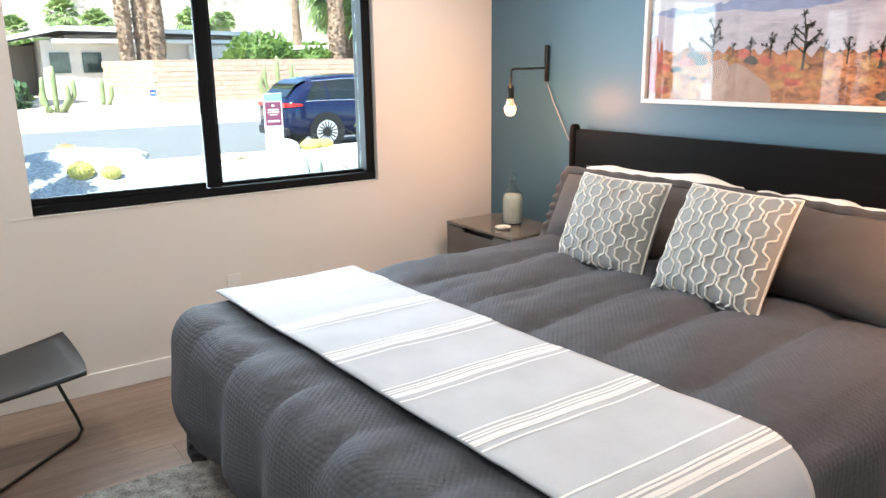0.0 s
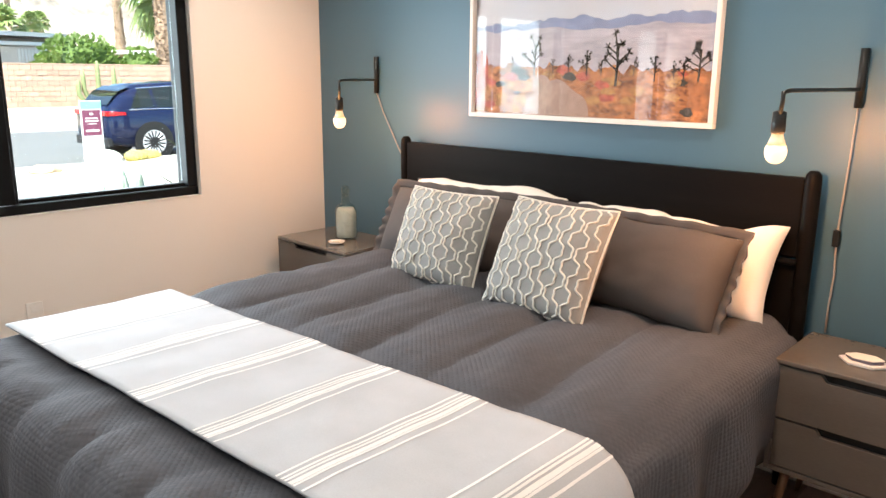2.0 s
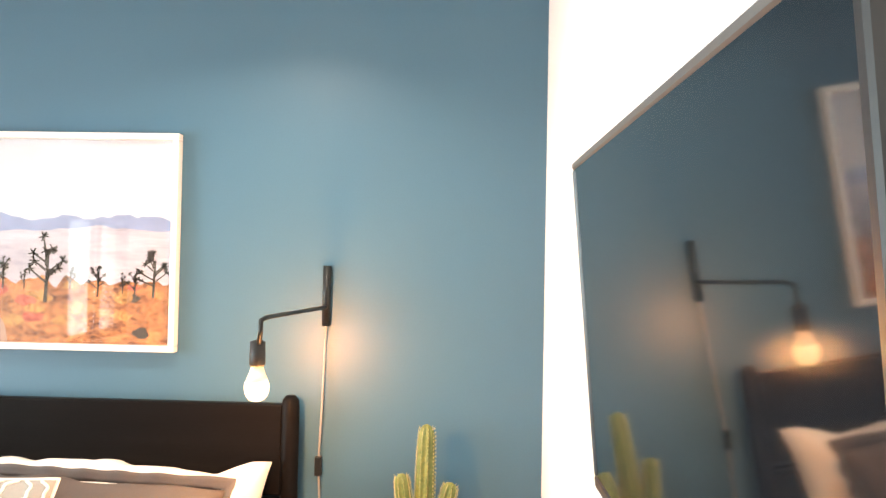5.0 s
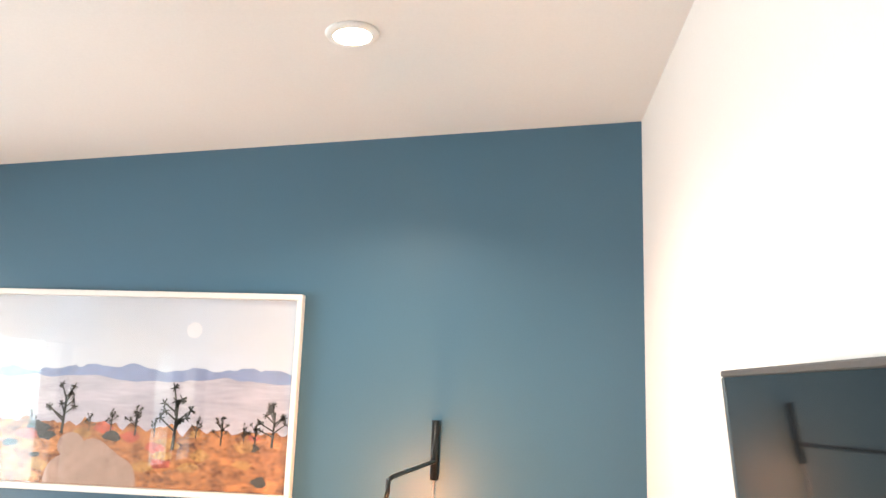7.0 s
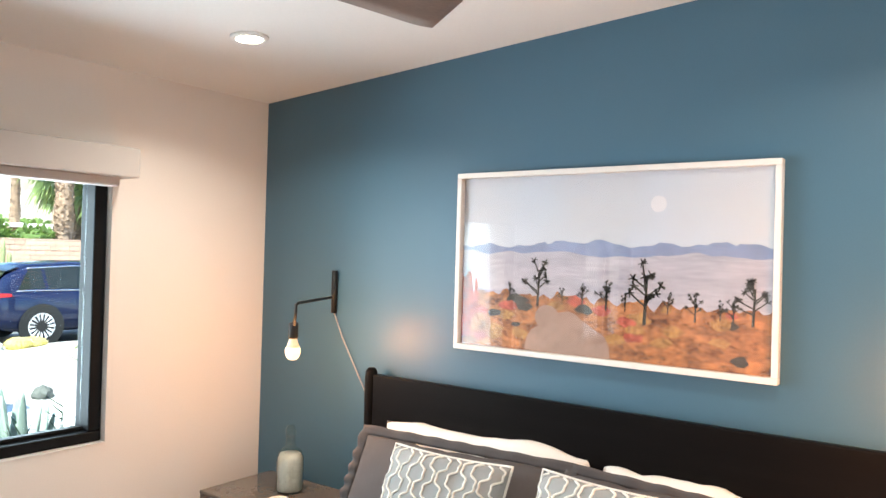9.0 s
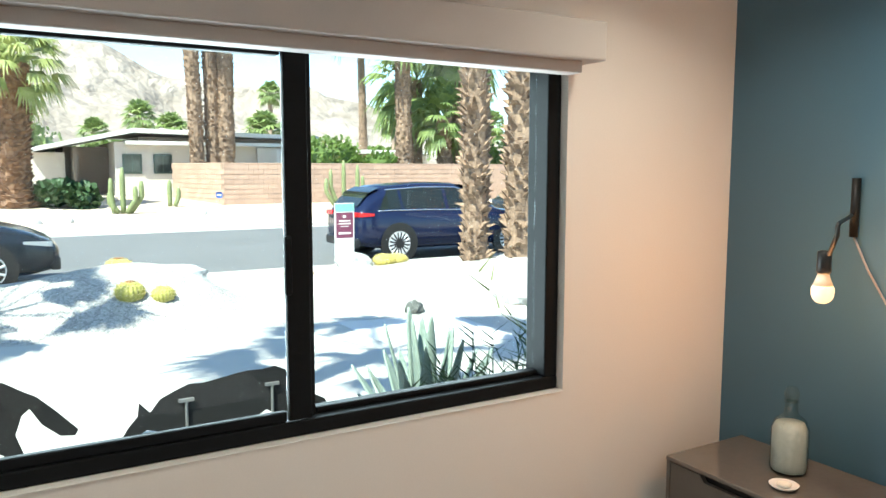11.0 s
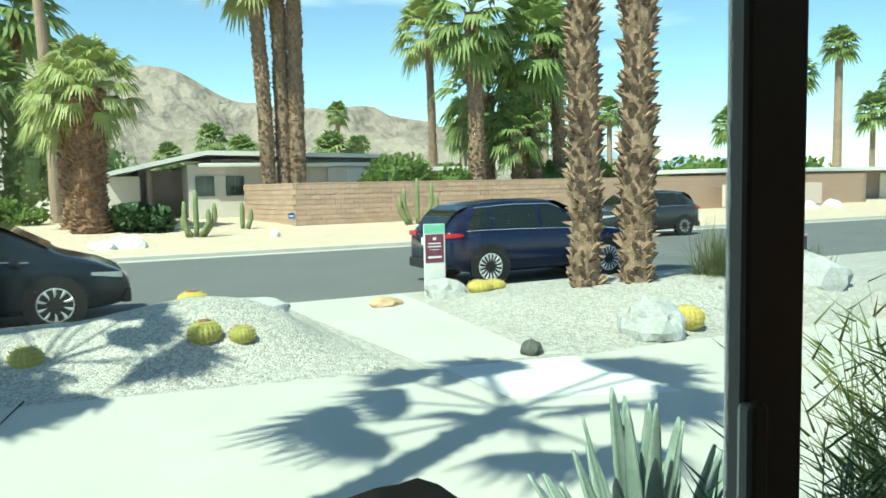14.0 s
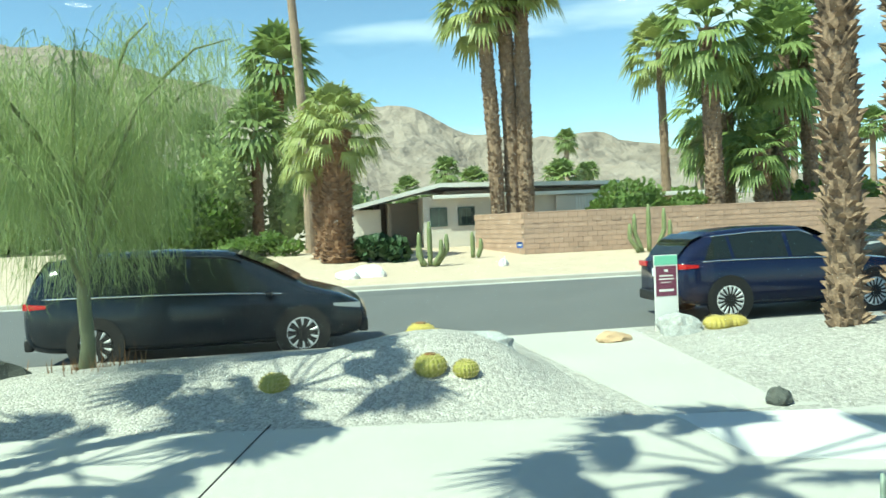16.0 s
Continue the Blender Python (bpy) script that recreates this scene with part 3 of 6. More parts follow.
def pillow_point(u, v, w, h, t, side):
    """u, v in -1..1 over the face of a stuffed pillow."""
    pinch = 1 - 0.05 * (1 - abs(v) ** 2) * abs(u) ** 8
    pin2 = 1 - 0.05 * (1 - abs(u) ** 2) * abs(v) ** 8
    th = t * (max(0, 1 - abs(u) ** 2.6) * max(0, 1 - abs(v) ** 2.6)) ** 0.45
    return Vector((u * w / 2 * pinch, side * th, v * h / 2 * pin2))


def pillow(name, at, w, h, t, tilt, rz, material, label, flange=0.0, seed=0.0, pattern=False, crush=0.0):
    th = thing(name, at, label, "pillow")
    th.matrix_basis = pose(*at, 0, 0, rz) @ pose(0, 0, 0, -tilt, 0, 0)

    def f(u, v, side):
        p = pillow_point(u, v, w, h, t, side)
        p.y += 0.012 * fbm(p.x * 7, p.z * 7, seed + side) * (1 - abs(u) ** 4) * (1 - abs(v) ** 4)
        p.z += crush * fbm(p.x * 3, seed) * (1 if v > 0 else 0) * abs(v)
        return Vector((p.x, p.y, p.z + h / 2))
    bm = sheet(30, 30, lambda a, b: f(a * 2 - 1, b * 2 - 1, -1))
    sheet(30, 30, lambda a, b: f(a * 2 - 1, b * 2 - 1, 1), bm)
    bmesh.ops.remove_doubles(bm, verts=bm.verts, dist=0.0008)
    part("cover", bm, material, th, smooth=True)
    if flange:
        n = 120
        ring = []
        for k in range(n):
            a = 2 * math.pi * k / n
            c, s = math.cos(a), math.sin(a)
            m = max(abs(c), abs(s))
            ring.append((c / m, s / m))
        bm = sheet(n, 3, lambda u, v: (lambda q: Vector((q[0] * (w / 2 * 0.97 + flange * v), 0.010 * math.sin(u * 170) * v - 0.01 * v, q[1] * (h / 2 * 0.97 + flange * v) + h / 2)))(ring[int(u * n) % n]), closed=True)
        fl = part("flange", bm, material, th, "flat rumpled cloth border", True)
        fl.modifiers.new("thickness", "SOLIDIFY").thickness = 0.004
    if pattern:
        rows = 12
        for k in range(rows):
            pts = []
            for i in range(121):
                v = -0.96 + 1.92 * i / 120
                ph = v * math.pi * 4.3 + (math.pi if (k // 2) % 2 else 0)
                u = -0.9 + 1.8 * k / (rows - 1) + 0.058 * math.tanh(1.9 * math.sin(ph)) + 0.008 * math.sin(3 * ph)
                p = f(max(-0.96, min(0.96, u)), v, -1)
                pts.append((p.x, p.y - 0.001, p.z))
            part("embroidery", tube(pts, 0.0040, 5), PIPING, th, "raised cream cord pattern" if k == 0 else "", True)
        edge = [f(c, s, -1) for c, s in [(-1 + 2 * i / 20, -1) for i in range(20)] + [(1, -1 + 2 * i / 20) for i in range(20)] + [(1 - 2 * i / 20, 1) for i in range(20)] + [(-1, 1 - 2 * i / 20) for i in range(21)]]
        part("piping", tube(edge, 0.005, 6), PIPING, th, "cream piped edge", True)
    return th


pillow("white_pillow", (1.36, -0.22, 0.64), 0.90, 0.362, 0.09, 22, 2, LINEN, "white cotton pillow against the black headboard", seed=1.0, crush=0.03)
pillow("white_pillow", (2.27, -0.24, 0.64), 0.88, 0.345, 0.125, 24, -3, LINEN, "white crumpled cotton pillow against the black headboard", seed=2.0, crush=0.055)
pillow("dark_pillow", (1.37, -0.40, 0.635), 0.86, 0.35, 0.09, 28, 3, SHAM, "charcoal flanged pillow sham leaning on a white pillow", 0.035, seed=3.0, crush=0.03)
pillow("dark_pillow", (2.20, -0.43, 0.635), 0.86, 0.355, 0.115, 29, -6, SHAM, "charcoal flanged pillow sham with rumpled border", 0.032, seed=4.0, crush=0.03)
pillow("patterned_cushion", (1.48, -0.62, 0.625), 0.455, 0.405, 0.075, 24, 2, CUSHION, "grey square cushion with cream winding cord pattern", pattern=True, seed=5.0)
pillow("patterned_cushion", (2.03, -0.67, 0.63), 0.46, 0.43, 0.075, 27, -4, CUSHION, "grey square cushion with cream winding cord pattern", pattern=True, seed=6.0)


# ---- nightstands ----
def nightstand(x0, x1, front, label):
    w, d, h = x1 - x0, -front - 0.02, 0.592
    t = thing("nightstand", ((x0 + x1) / 2, front, 0), label, "nightstand", "nightstands beside the bed")
    a = w / 2
    part("top", box(-a, a, -0.004, d, h - 0.016, h, 0.004), NIGHT_TOP, t, "glossy taupe top")
    for sx in (-1, 1):
        part("side_panel", box(min(sx * a, sx * (a - 0.016)), max(sx * a, sx * (a - 0.016)), 0, d, 0.205, h - 0.0165, 0.002), NIGHT, t)
    part("bottom", box(-a + 0.0165, a - 0.0165, 0, d, 0.205, 0.222, 0.002), NIGHT, t)
    # Black block stands in for the shade behind the drawer fronts.
    part("inside", box(-a + 0.0165, a - 0.0165, 0.03, d, 0.2225, h - 0.0165), DARK_GAP, t)
    for z0, z1 in ((0.228, 0.388), (0.396, 0.571)):
        dr = part("drawer", slab([(-a + 0.02, z0), (a - 0.02, z0), (a - 0.02, z1), (a * 0.50, z1), (a * 0.44, z1 - 0.022), (-a * 0.44, z1 - 0.022), (-a * 0.50, z1), (-a + 0.02, z1)], 0, 0.018), NIGHT, t, "taupe drawer front with a cut-out pull")
        dr.matrix_basis = Matrix(((1, 0, 0, 0), (0, 0, 1, 0), (0, 1, 0, 0), (0, 0, 0, 1)))
    for sx in (-1, 1):
        for y in (0.05, d - 0.05):
            part("leg", tube([(sx * (a - 0.03), y, 0.0), (sx * (a - 0.06), y, 0.205)], [0.010, 0.017], 10), WOOD_LEG, t, smooth=True)
    return t


nightstand(0.116, 0.70, -0.42, "taupe lacquered two-drawer nightstand on tapered wooden legs")
nightstand(2.797, 3.367, -0.375, "taupe lacquered two-drawer nightstand holding a potted cactus")


# ---- wall lamps ----
def wall_lamp(px, tip, bulb, cord_pts, switch, label):
    t = thing("wall_lamp", (px, 0, 1.373), label, "lamp", "pair of wall lamps over the nightstands")
    L = lambda p: (p[0] - px, p[1], p[2] - 1.373)
    part("back_plate", tube([(0, -0.014, 0.0), (0, -0.014, 0.19)], 0.0135, 14), BLACK_METAL, t, smooth=True)
    joint = (px, -0.03, tip[2])
    c = Vector(tip) - Vector(joint)
    mid = Vector(joint) + c * 0.93
    pts = [joint, Vector(joint) + c * 0.5, mid, Vector(tip) + Vector((0, 0, -0.006)), (tip[0], tip[1], tip[2] - 0.03), (tip[0] - (tip[0] - bulb[0]) * 0.6, tip[1] - (tip[1] - bulb[1]) * 0.6, bulb[2] + 0.11)]
    part("arm", tube([L(p) for p in pts], 0.0062, 10), BLACK_METAL, t, smooth=True)
    b = L(bulb)
    part("socket", lathe([(0.010, 0.118), (0.019, 0.114), (0.020, 0.058), (0.016, 0.052)], 18, b), BLACK_METAL, t, smooth=True)
    glass = part("bulb", lathe([(0.002, -0.0345), (0.010, -0.0335), (0.018, -0.030), (0.025, -0.022), (0.0295, -0.011), (0.031, 0.001), (0.0305, 0.009), (0.027, 0.018)], 28, b), BULB_GLOW, t, "lit round light bulb", True)
    neck = part("bulb_neck", lathe([(0.027, 0.0181), (0.020, 0.035), (0.014, 0.055)], 20, b), BULB_NECK, t, "frosted bulb neck", True)
    glass.visible_shadow = neck.visible_shadow = False
    part("cord", tube([L(p) for p in cord_pts], 0.0035, 7), CORD, t, "grey cloth-covered cord", True)
    if switch:
        part("cord_switch", box(switch[0] - px - 0.011, switch[0] - px + 0.011, switch[1] - 0.01, switch[1] + 0.01, switch[2] - 1.373 - 0.03, switch[2] - 1.373 + 0.03, 0.004), BLACK_METAL, t, "small black inline switch")
    return t


wall_lamp(0.497, (0.70, -0.435, 1.443), BULBS[0], [(0.497, -0.012, 1.375), (0.55, -0.012, 1.27), (0.66, -0.012, 1.10), (0.74, -0.012, 0.98), (0.79, -0.012, 0.86), (0.79, -0.012, 0.6)], (0.735, -0.014, 0.985), "matt black swing-arm wall lamp with a bare lit bulb")
wall_lamp(2.851, (2.79, -0.535, 1.433), BULBS[1], [(2.851, -0.012, 1.375), (2.846, -0.012, 1.2), (2.840, -0.012, 1.05), (2.836, -0.012, 0.935), (2.843, -0.012, 0.8), (2.838, -0.012, 0.7), (2.838, -0.012, 0.594)], (2.836, -0.014, 0.935), "matt black swing-arm wall lamp with bare bulb above the cactus")

# ---- framed desert print ----
pic = thing("framed_picture", (1.775, 0, 1.28), "framed desert landscape print with a thin white frame", "picture")
PW, PH = 0.6, 0.692
for nm, a in (("frame_rail", (-PW, PW, 0.0, 0.02)), ("frame_rail", (-PW, PW, PH - 0.02, PH)), ("frame_stile", (-PW, -PW + 0.02, 0.0205, PH - 0.0205)), ("frame_stile", (PW - 0.02, PW, 0.0205, PH - 0.0205))):
    part(nm, box(a[0], a[1], -0.036, -0.002, a[2], a[3], 0.002, 1), TRIM, pic)


def plate(outline, y, material, label="", name="print_area"):
    bm = bmesh.new()
    bm.faces.new([bm.verts.new((x, y, z)) for x, z in outline])
    bmesh.ops.triangulate(bm, faces=bm.faces)
    return part(name, bm, material, pic, label)


P_SKY = mat("print_sky", (0.60, 0.58, 0.58), 0.6, vary=0.1, scale=1.2, fine=3, bump=0, second=(0.52, 0.57, 0.66))
P_HAZE = mat("print_haze", (0.38, 0.35, 0.40), 0.6, vary=0.15, scale=4, fine=18, bump=0, second=(0.50, 0.46, 0.50), stretch=(1, 1, 6))
P_FAR = mat("print_far_range", (0.22, 0.26, 0.40), 0.6, vary=0.2, scale=5, fine=30, bump=0)
P_BRUSH = mat("print_brush", (0.075, 0.022, 0.016), 0.6, vary=0.5, scale=16, fine=55, bump=0, second=(0.62, 0.25, 0.085), stretch=(1, 1, 1.8))
P_ROCK = mat("print_boulder", (0.34, 0.22, 0.17), 0.6, vary=0.25, scale=10, fine=50, bump=0)
P_TREE = mat("print_tree", (0.05, 0.045, 0.035), 0.6, vary=0.4, scale=30, fine=80, bump=0)
P_RED = mat("print_red_bush", (0.38, 0.085, 0.05), 0.6, vary=0.6, scale=18, fine=60, bump=0)
P_GOLD = mat("print_gold_bush", (0.36, 0.15, 0.045), 0.6, vary=0.6, scale=30, fine=90, bump=0, second=(0.60, 0.32, 0.10))
P_MOON = mat("print_moon", (0.66, 0.64, 0.66), 0.6, vary=0.04, scale=20, bump=0)
iw = PW - 0.0205
plate([(-iw, 0.0205), (iw, 0.0205), (iw, PH - 0.0205), (-iw, PH - 0.0205)], -0.010, P_SKY, "pale hazy sky of the print", "print_sheet")


def band(low, crest, y, material, label):
    """A strip of the print from a level line up to an uneven crest."""
    part("print_area", sheet(80, 1, lambda u, v: Vector((-iw + 2 * iw * u, y, low if v == 0 else crest(u)))), material, pic, label)


band(0.2, lambda u: 0.415 + 0.035 * fbm(u * 9, 3.1, 0, 5) + 0.012 * u, -0.0105, P_FAR, "blue mountain range")
band(0.12, lambda u: 0.385 + 0.02 * fbm(u * 7, 9.1), -0.011, P_HAZE, "lilac valley haze")
band(0.0205, lambda u: 0.215 + 0.03 * fbm(u * 26, 5.1, 0, 5) + 0.02 * (1 - u), -0.0115, P_BRUSH, "rust coloured desert brush")
plate([(-0.12 + 0.17 * math.cos(a), 0.022 + (0.14 + 0.015 * math.sin(5 * a)) * max(0, math.sin(a))) for a in [math.pi * k / 24 for k in range(25)]], -0.012, P_ROCK, "pale boulder")
plate([(-0.20 + 0.05 * math.cos(a), 0.15 + 0.045 * math.sin(a)) for a in [2 * math.pi * k / 16 for k in range(16)]], -0.0118, P_ROCK)
plate([(-iw, 0.05), (-0.535, 0.05), (-0.53, 0.12), (-0.50, 0.16), (-0.505, 0.26), (-0.515, 0.29), (-0.525, 0.20), (-0.535, 0.30), (-0.55, 0.31), (-0.558, 0.22), (-0.568, 0.28), (-iw, 0.29)], -0.012, P_RED, "red bush")
plate([(0.21 + 0.028 * math.cos(a), 0.56 + 0.028 * math.sin(a)) for a in [2 * math.pi * k / 24 for k in range(24)]], -0.0105, P_MOON, "pale moon")
rp = random.Random(5)
TREES = ((0.17, 0.15, 0.23), (-0.24, 0.19, 0.19), (-0.06, 0.2, 0.09), (0.03, 0.19, 0.12), (0.34, 0.17, 0.11), (0.52, 0.17, 0.17), (-0.36, 0.2, 0.08), (0.25, 0.19, 0.08), (0.42, 0.18, 0.07), (0.10, 0.19, 0.07), (-0.14, 0.2, 0.07), (0.46, 0.17, 0.1))
for tx, tz, th_ in TREES:
    bm = bmesh.new()

    def blade(p, q, r):
        d = Vector(q) - Vector(p)
        n = Vector((-d.y, d.x)).normalized() * r
        bm.faces.new([bm.verts.new((c.x, -0.0125, c.y)) for c in (Vector(p) - n, Vector(p) + n, Vector(q) + n * 0.6, Vector(q) - n * 0.6)])
    blade((tx, tz), (tx + th_ * 0.03, tz + th_ * 0.7), th_ * 0.028)
    for k in range(9):
        z0 = tz + th_ * (0.22 + 0.055 * k)
        ex, ez = tx + rp.uniform(-0.30, 0.30) * th_ * (1.1 - 0.08 * k), z0 + th_ * rp.uniform(0.12, 0.26)
        blade((tx, z0), (ex, ez), th_ * 0.016)
        for a in range(9):
            an = rp.uniform(0, 6.283)
            blade((ex, ez), (ex + math.cos(an) * th_ * 0.075, ez + math.sin(an) * th_ * 0.075), th_ * 0.012)
    part("print_tree", bm, P_TREE, pic, "spiky desert tree")
for k in range(46):
    cx, cz, r = rp.uniform(-0.5, 0.55), rp.uniform(0.05, 0.215), rp.uniform(0.012, 0.032)
    outline = [(max(-iw, min(iw, cx + r * 1.5 * math.cos(a) * rp.uniform(0.7, 1.2))), max(0.021, cz + r * 0.8 * math.sin(a) * rp.uniform(0.6, 1.2))) for a in [2 * math.pi * q / 11 for q in range(11)]]
    if not (-0.3 < cx < 0.06 and cz < 0.17):
        plate(outline, -0.0116 - 0.000004 * k, (P_GOLD, P_RED, P_GOLD, P_TREE)[k % 4], name="print_bush")
gp = part("glass", box(-iw, iw, -0.0205, -0.0185, 0.0205, PH - 0.0205), PIC_GLASS, pic, "reflecting picture glass")
gp.visible_shadow = False

# ---- television ----
tv = thing("television", (3.478, -1.713, 1.285), "slim wall-mounted flat television, switched off", "television")
tv.matrix_basis = pose(3.478, -1.713, 1.285, 0, -5.0, 1.0)
part("body", box(0.003, 0.022, -0.351, 0.351, 0, 0.425, 0.008), TV_BODY, tv)
part("screen", box(-0.001, 0.0029, -0.343, 0.343, 0.016, 0.417), TV_SCREEN, tv, "dark glossy screen")
for nm, a in (("bezel", (-0.353, 0.353, 0, 0.0158)), ("bezel", (-0.353, 0.353, 0.4172, 0.427)), ("bezel", (-0.353, -0.3432, 0.016, 0.417)), ("bezel", (0.3432, 0.353, 0.016, 0.417))):
    part(nm, box(-0.003, 0.012, a[0], a[1], a[2], a[3], 0.002, 1), TV_EDGE if a[2] > 0.1 else TV_BODY, tv)
part("wall_bracket", box(0.023, 0.05, -0.12, 0.12, 0.12, 0.30, 0.004), BLACK_METAL, tv)


# ---- white console under the television ----
con = thing("console_table", (3.432, -1.61, 0), "narrow white console table against the wall below the television", "table")
part("tabletop", box(-0.10, 0.10, -0.44, 0.44, 0.722, 0.75, 0.006), CERAMIC, con)
for y in (-0.42, 0.40):
    part("side_panel", box(-0.095, 0.095, y, y + 0.022, 0, 0.7215, 0.003), CERAMIC, con)
part("back_panel", box(0.07, 0.085, -0.397, 0.399, 0.35, 0.7215, 0.002), CERAMIC, con)
gd = thing("green_dish", (3.448, -1.275, 0.75), "small pale green dish on the white console", "dish")
part("bowl", lathe([(0.03, 0.0), (0.05, 0.006), (0.06, 0.022), (0.056, 0.022), (0.04, 0.009)], 28), mat("green_glaze", (0.20, 0.32, 0.20), 0.3, vary=0.1, bump=0.02), gd, smooth=True)


# ---- small things on the nightstands ----
def column_cactus_part(parent, base, top, r, name="stem"):
    ts = [k / 9 * 0.9 for k in range(10)] + [0.93, 0.955, 0.975, 0.99, 1.0]
    pts = [Vector(base).lerp(Vector(top), k) for k in ts]
    rad = [r * (0.84 + 0.16 * math.sin(math.pi * min(1, k + 0.15))) * (1 if k < 0.9 else max(0.12, math.sqrt(max(0.0, 1 - ((k - 0.9) / 0.1) ** 2)))) for k in ts]
    d = (pts[-1] - pts[0]).normalized()
    up = d.orthogonal().normalized()
    bm = bmesh.new()
    rings = []
    for p, rr in zip(pts, rad):
        rings.append([bm.verts.new(p + (up * math.cos(a) + d.cross(up) * math.sin(a)) * rr * (1 + 0.17 * math.cos(9 * a))) for a in [2 * math.pi * k / 36 for k in range(36)]])
    for a, b in zip(rings, rings[1:]):
        for k in range(36):
            bm.faces.new((a[k], a[(k + 1) % 36], b[(k + 1) % 36], b[k]))
    bm.faces.new(rings[-1])
    stem = part(name, bm, CACTUS, parent, "ribbed green cactus column", True)
    verts, faces = [], []
    for j in range(34):
        at = (j + 0.5) / 34.5
        p = pts[0].lerp(pts[-1], at)
        rr = rad[max(i for i, k in enumerate(ts) if k <= at)] * 1.15
        for k in range(9):
            a = 2 * math.pi * k / 9
            o = up * math.cos(a) + d.cross(up) * math.sin(a)
            q = p + o * rr
            for s in (-1, 0, 1):
                tip = q + o * 0.006 + d * 0.006 * s
                i = len(verts)
                verts += [q + d * 0.0016, q - d * 0.0016, tip]
                faces.append((i, i + 1, i + 2))
    sp = raw("spines", verts, faces, SPINE, stem, "pale short spines")
    sp["kind"] = "stuff"


pot = thing("potted_cactus", (3.168, -0.12, 0.593), "green column cactus in a rounded white ceramic pot", "plant")
part("pot", lathe([(0.035, 0.0), (0.055, 0.004), (0.071, 0.03), (0.073, 0.055), (0.066, 0.108), (0.063, 0.112), (0.058, 0.108), (0.058, 0.09)], 32), CERAMIC, pot, "rounded white ceramic pot", True)
part("soil", lathe([(0.057, 0.086), (0.057, 0.092)], 24), BARREL_TOP, pot)
for b, tpt, r in (((0.004, 0.012, 0.09), (0.012, 0.018, 0.50), 0.026), ((-0.028, 0, 0.09), (-0.062, 0.004, 0.355), 0.023), ((0.03, 0.006, 0.09), (0.088, 0.012, 0.33), 0.024), ((0.004, -0.022, 0.09), (0.004, -0.034, 0.25), 0.021)):
    column_cactus_part(pot, b, tpt, r)

tray = thing("card_tray", (3.02, -0.235, 0.593), "small white six-sided tray holding cream cards", "tray")
hexa = [(0.07 * math.cos(a), 0.05 * math.sin(a)) for a in [math.pi / 3 * k for k in range(6)]]
part("dish", slab(hexa, 0.0, 0.004), CERAMIC, tray)
rim = slab([(x * 1.06, y * 1.06) for x, y in hexa], 0.0045, 0.009)
part("rim", rim, CERAMIC, tray)
CARD_EDGE = mat("slate_card", (0.09, 0.085, 0.12), 0.6, vary=0.1, bump=0.02)
for k in range(4):
    c = part("card", slab([(x * 0.8, y * 0.66) for x, y in hexa], 0.0095 + k * 0.0032, 0.0125 + k * 0.0032), PAPER if k == 3 else CARD_EDGE, tray)
    c.rotation_euler = (0, 0, 0.05 * k - 0.1)

bottle = thing("glass_bottle", (0.425, -0.185, 0.593), "frosted clear glass bottle with a tall stopper", "bottle")
bottle.scale = (1.2, 1.2, 1.14)
part("body", lathe([(0.03, 0.0), (0.048, 0.006), (0.050, 0.02), (0.049, 0.13), (0.040, 0.155), (0.018, 0.175), (0.016, 0.205), (0.02, 0.212)], 28), BOTTLE, bottle, smooth=True)
part("stopper", lathe([(0.012, 0.206), (0.016, 0.214), (0.02, 0.235), (0.012, 0.252), (0.004, 0.256)], 20), BOTTLE, bottle, smooth=True)
FROST = mat("frosted_glass", (0.55, 0.56, 0.54), 0.35, vary=0.15, scale=20, fine=70, bump=0.3)
part("sleeve", lathe([(0.028, 0.004), (0.044, 0.008), (0.0455, 0.02), (0.0450, 0.125), (0.036, 0.148)], 28, ribs=7, depth=0.03), FROST, bottle, "pale textured inner glass", True)
dish = thing("small_dish", (0.50, -0.315, 0.593), "small round white dish on the nightstand", "dish")
part("bowl", lathe([(0.022, 0.0), (0.036, 0.004), (0.045, 0.014), (0.042, 0.014), (0.03, 0.007)], 28), CERAMIC, dish, smooth=True)
part("beads", lathe([(0.018, 0.008), (0.024, 0.014), (0.012, 0.019)], 14, ribs=6, depth=0.12), PAPER, dish, smooth=True)

# ---- fan, downlights, chair, rug, outlet ----
FANC = (1.72, -1.62)
fan = thing("ceiling_fan", (FANC[0], FANC[1], 2.2), "grey-brown ceiling fan with a steel hub, at rest", "fan")
part("rod", tube([(0, 0, 0.06), (0, 0, ceil_z(FANC[0]) - 2.2 - 0.02)], 0.012, 12), STEEL, fan, smooth=True)
part("canopy", lathe([(0.02, ceil_z(FANC[0]) - 2.265), (0.065, ceil_z(FANC[0]) - 2.215), (0.068, ceil_z(FANC[0]) - 2.197)], 24), STEEL, fan, smooth=True)
part("motor", lathe([(0.03, -0.045), (0.085, -0.03), (0.10, 0.0), (0.10, 0.045), (0.06, 0.075), (0.015, 0.085)], 28), STEEL, fan, "brushed steel motor housing", True)
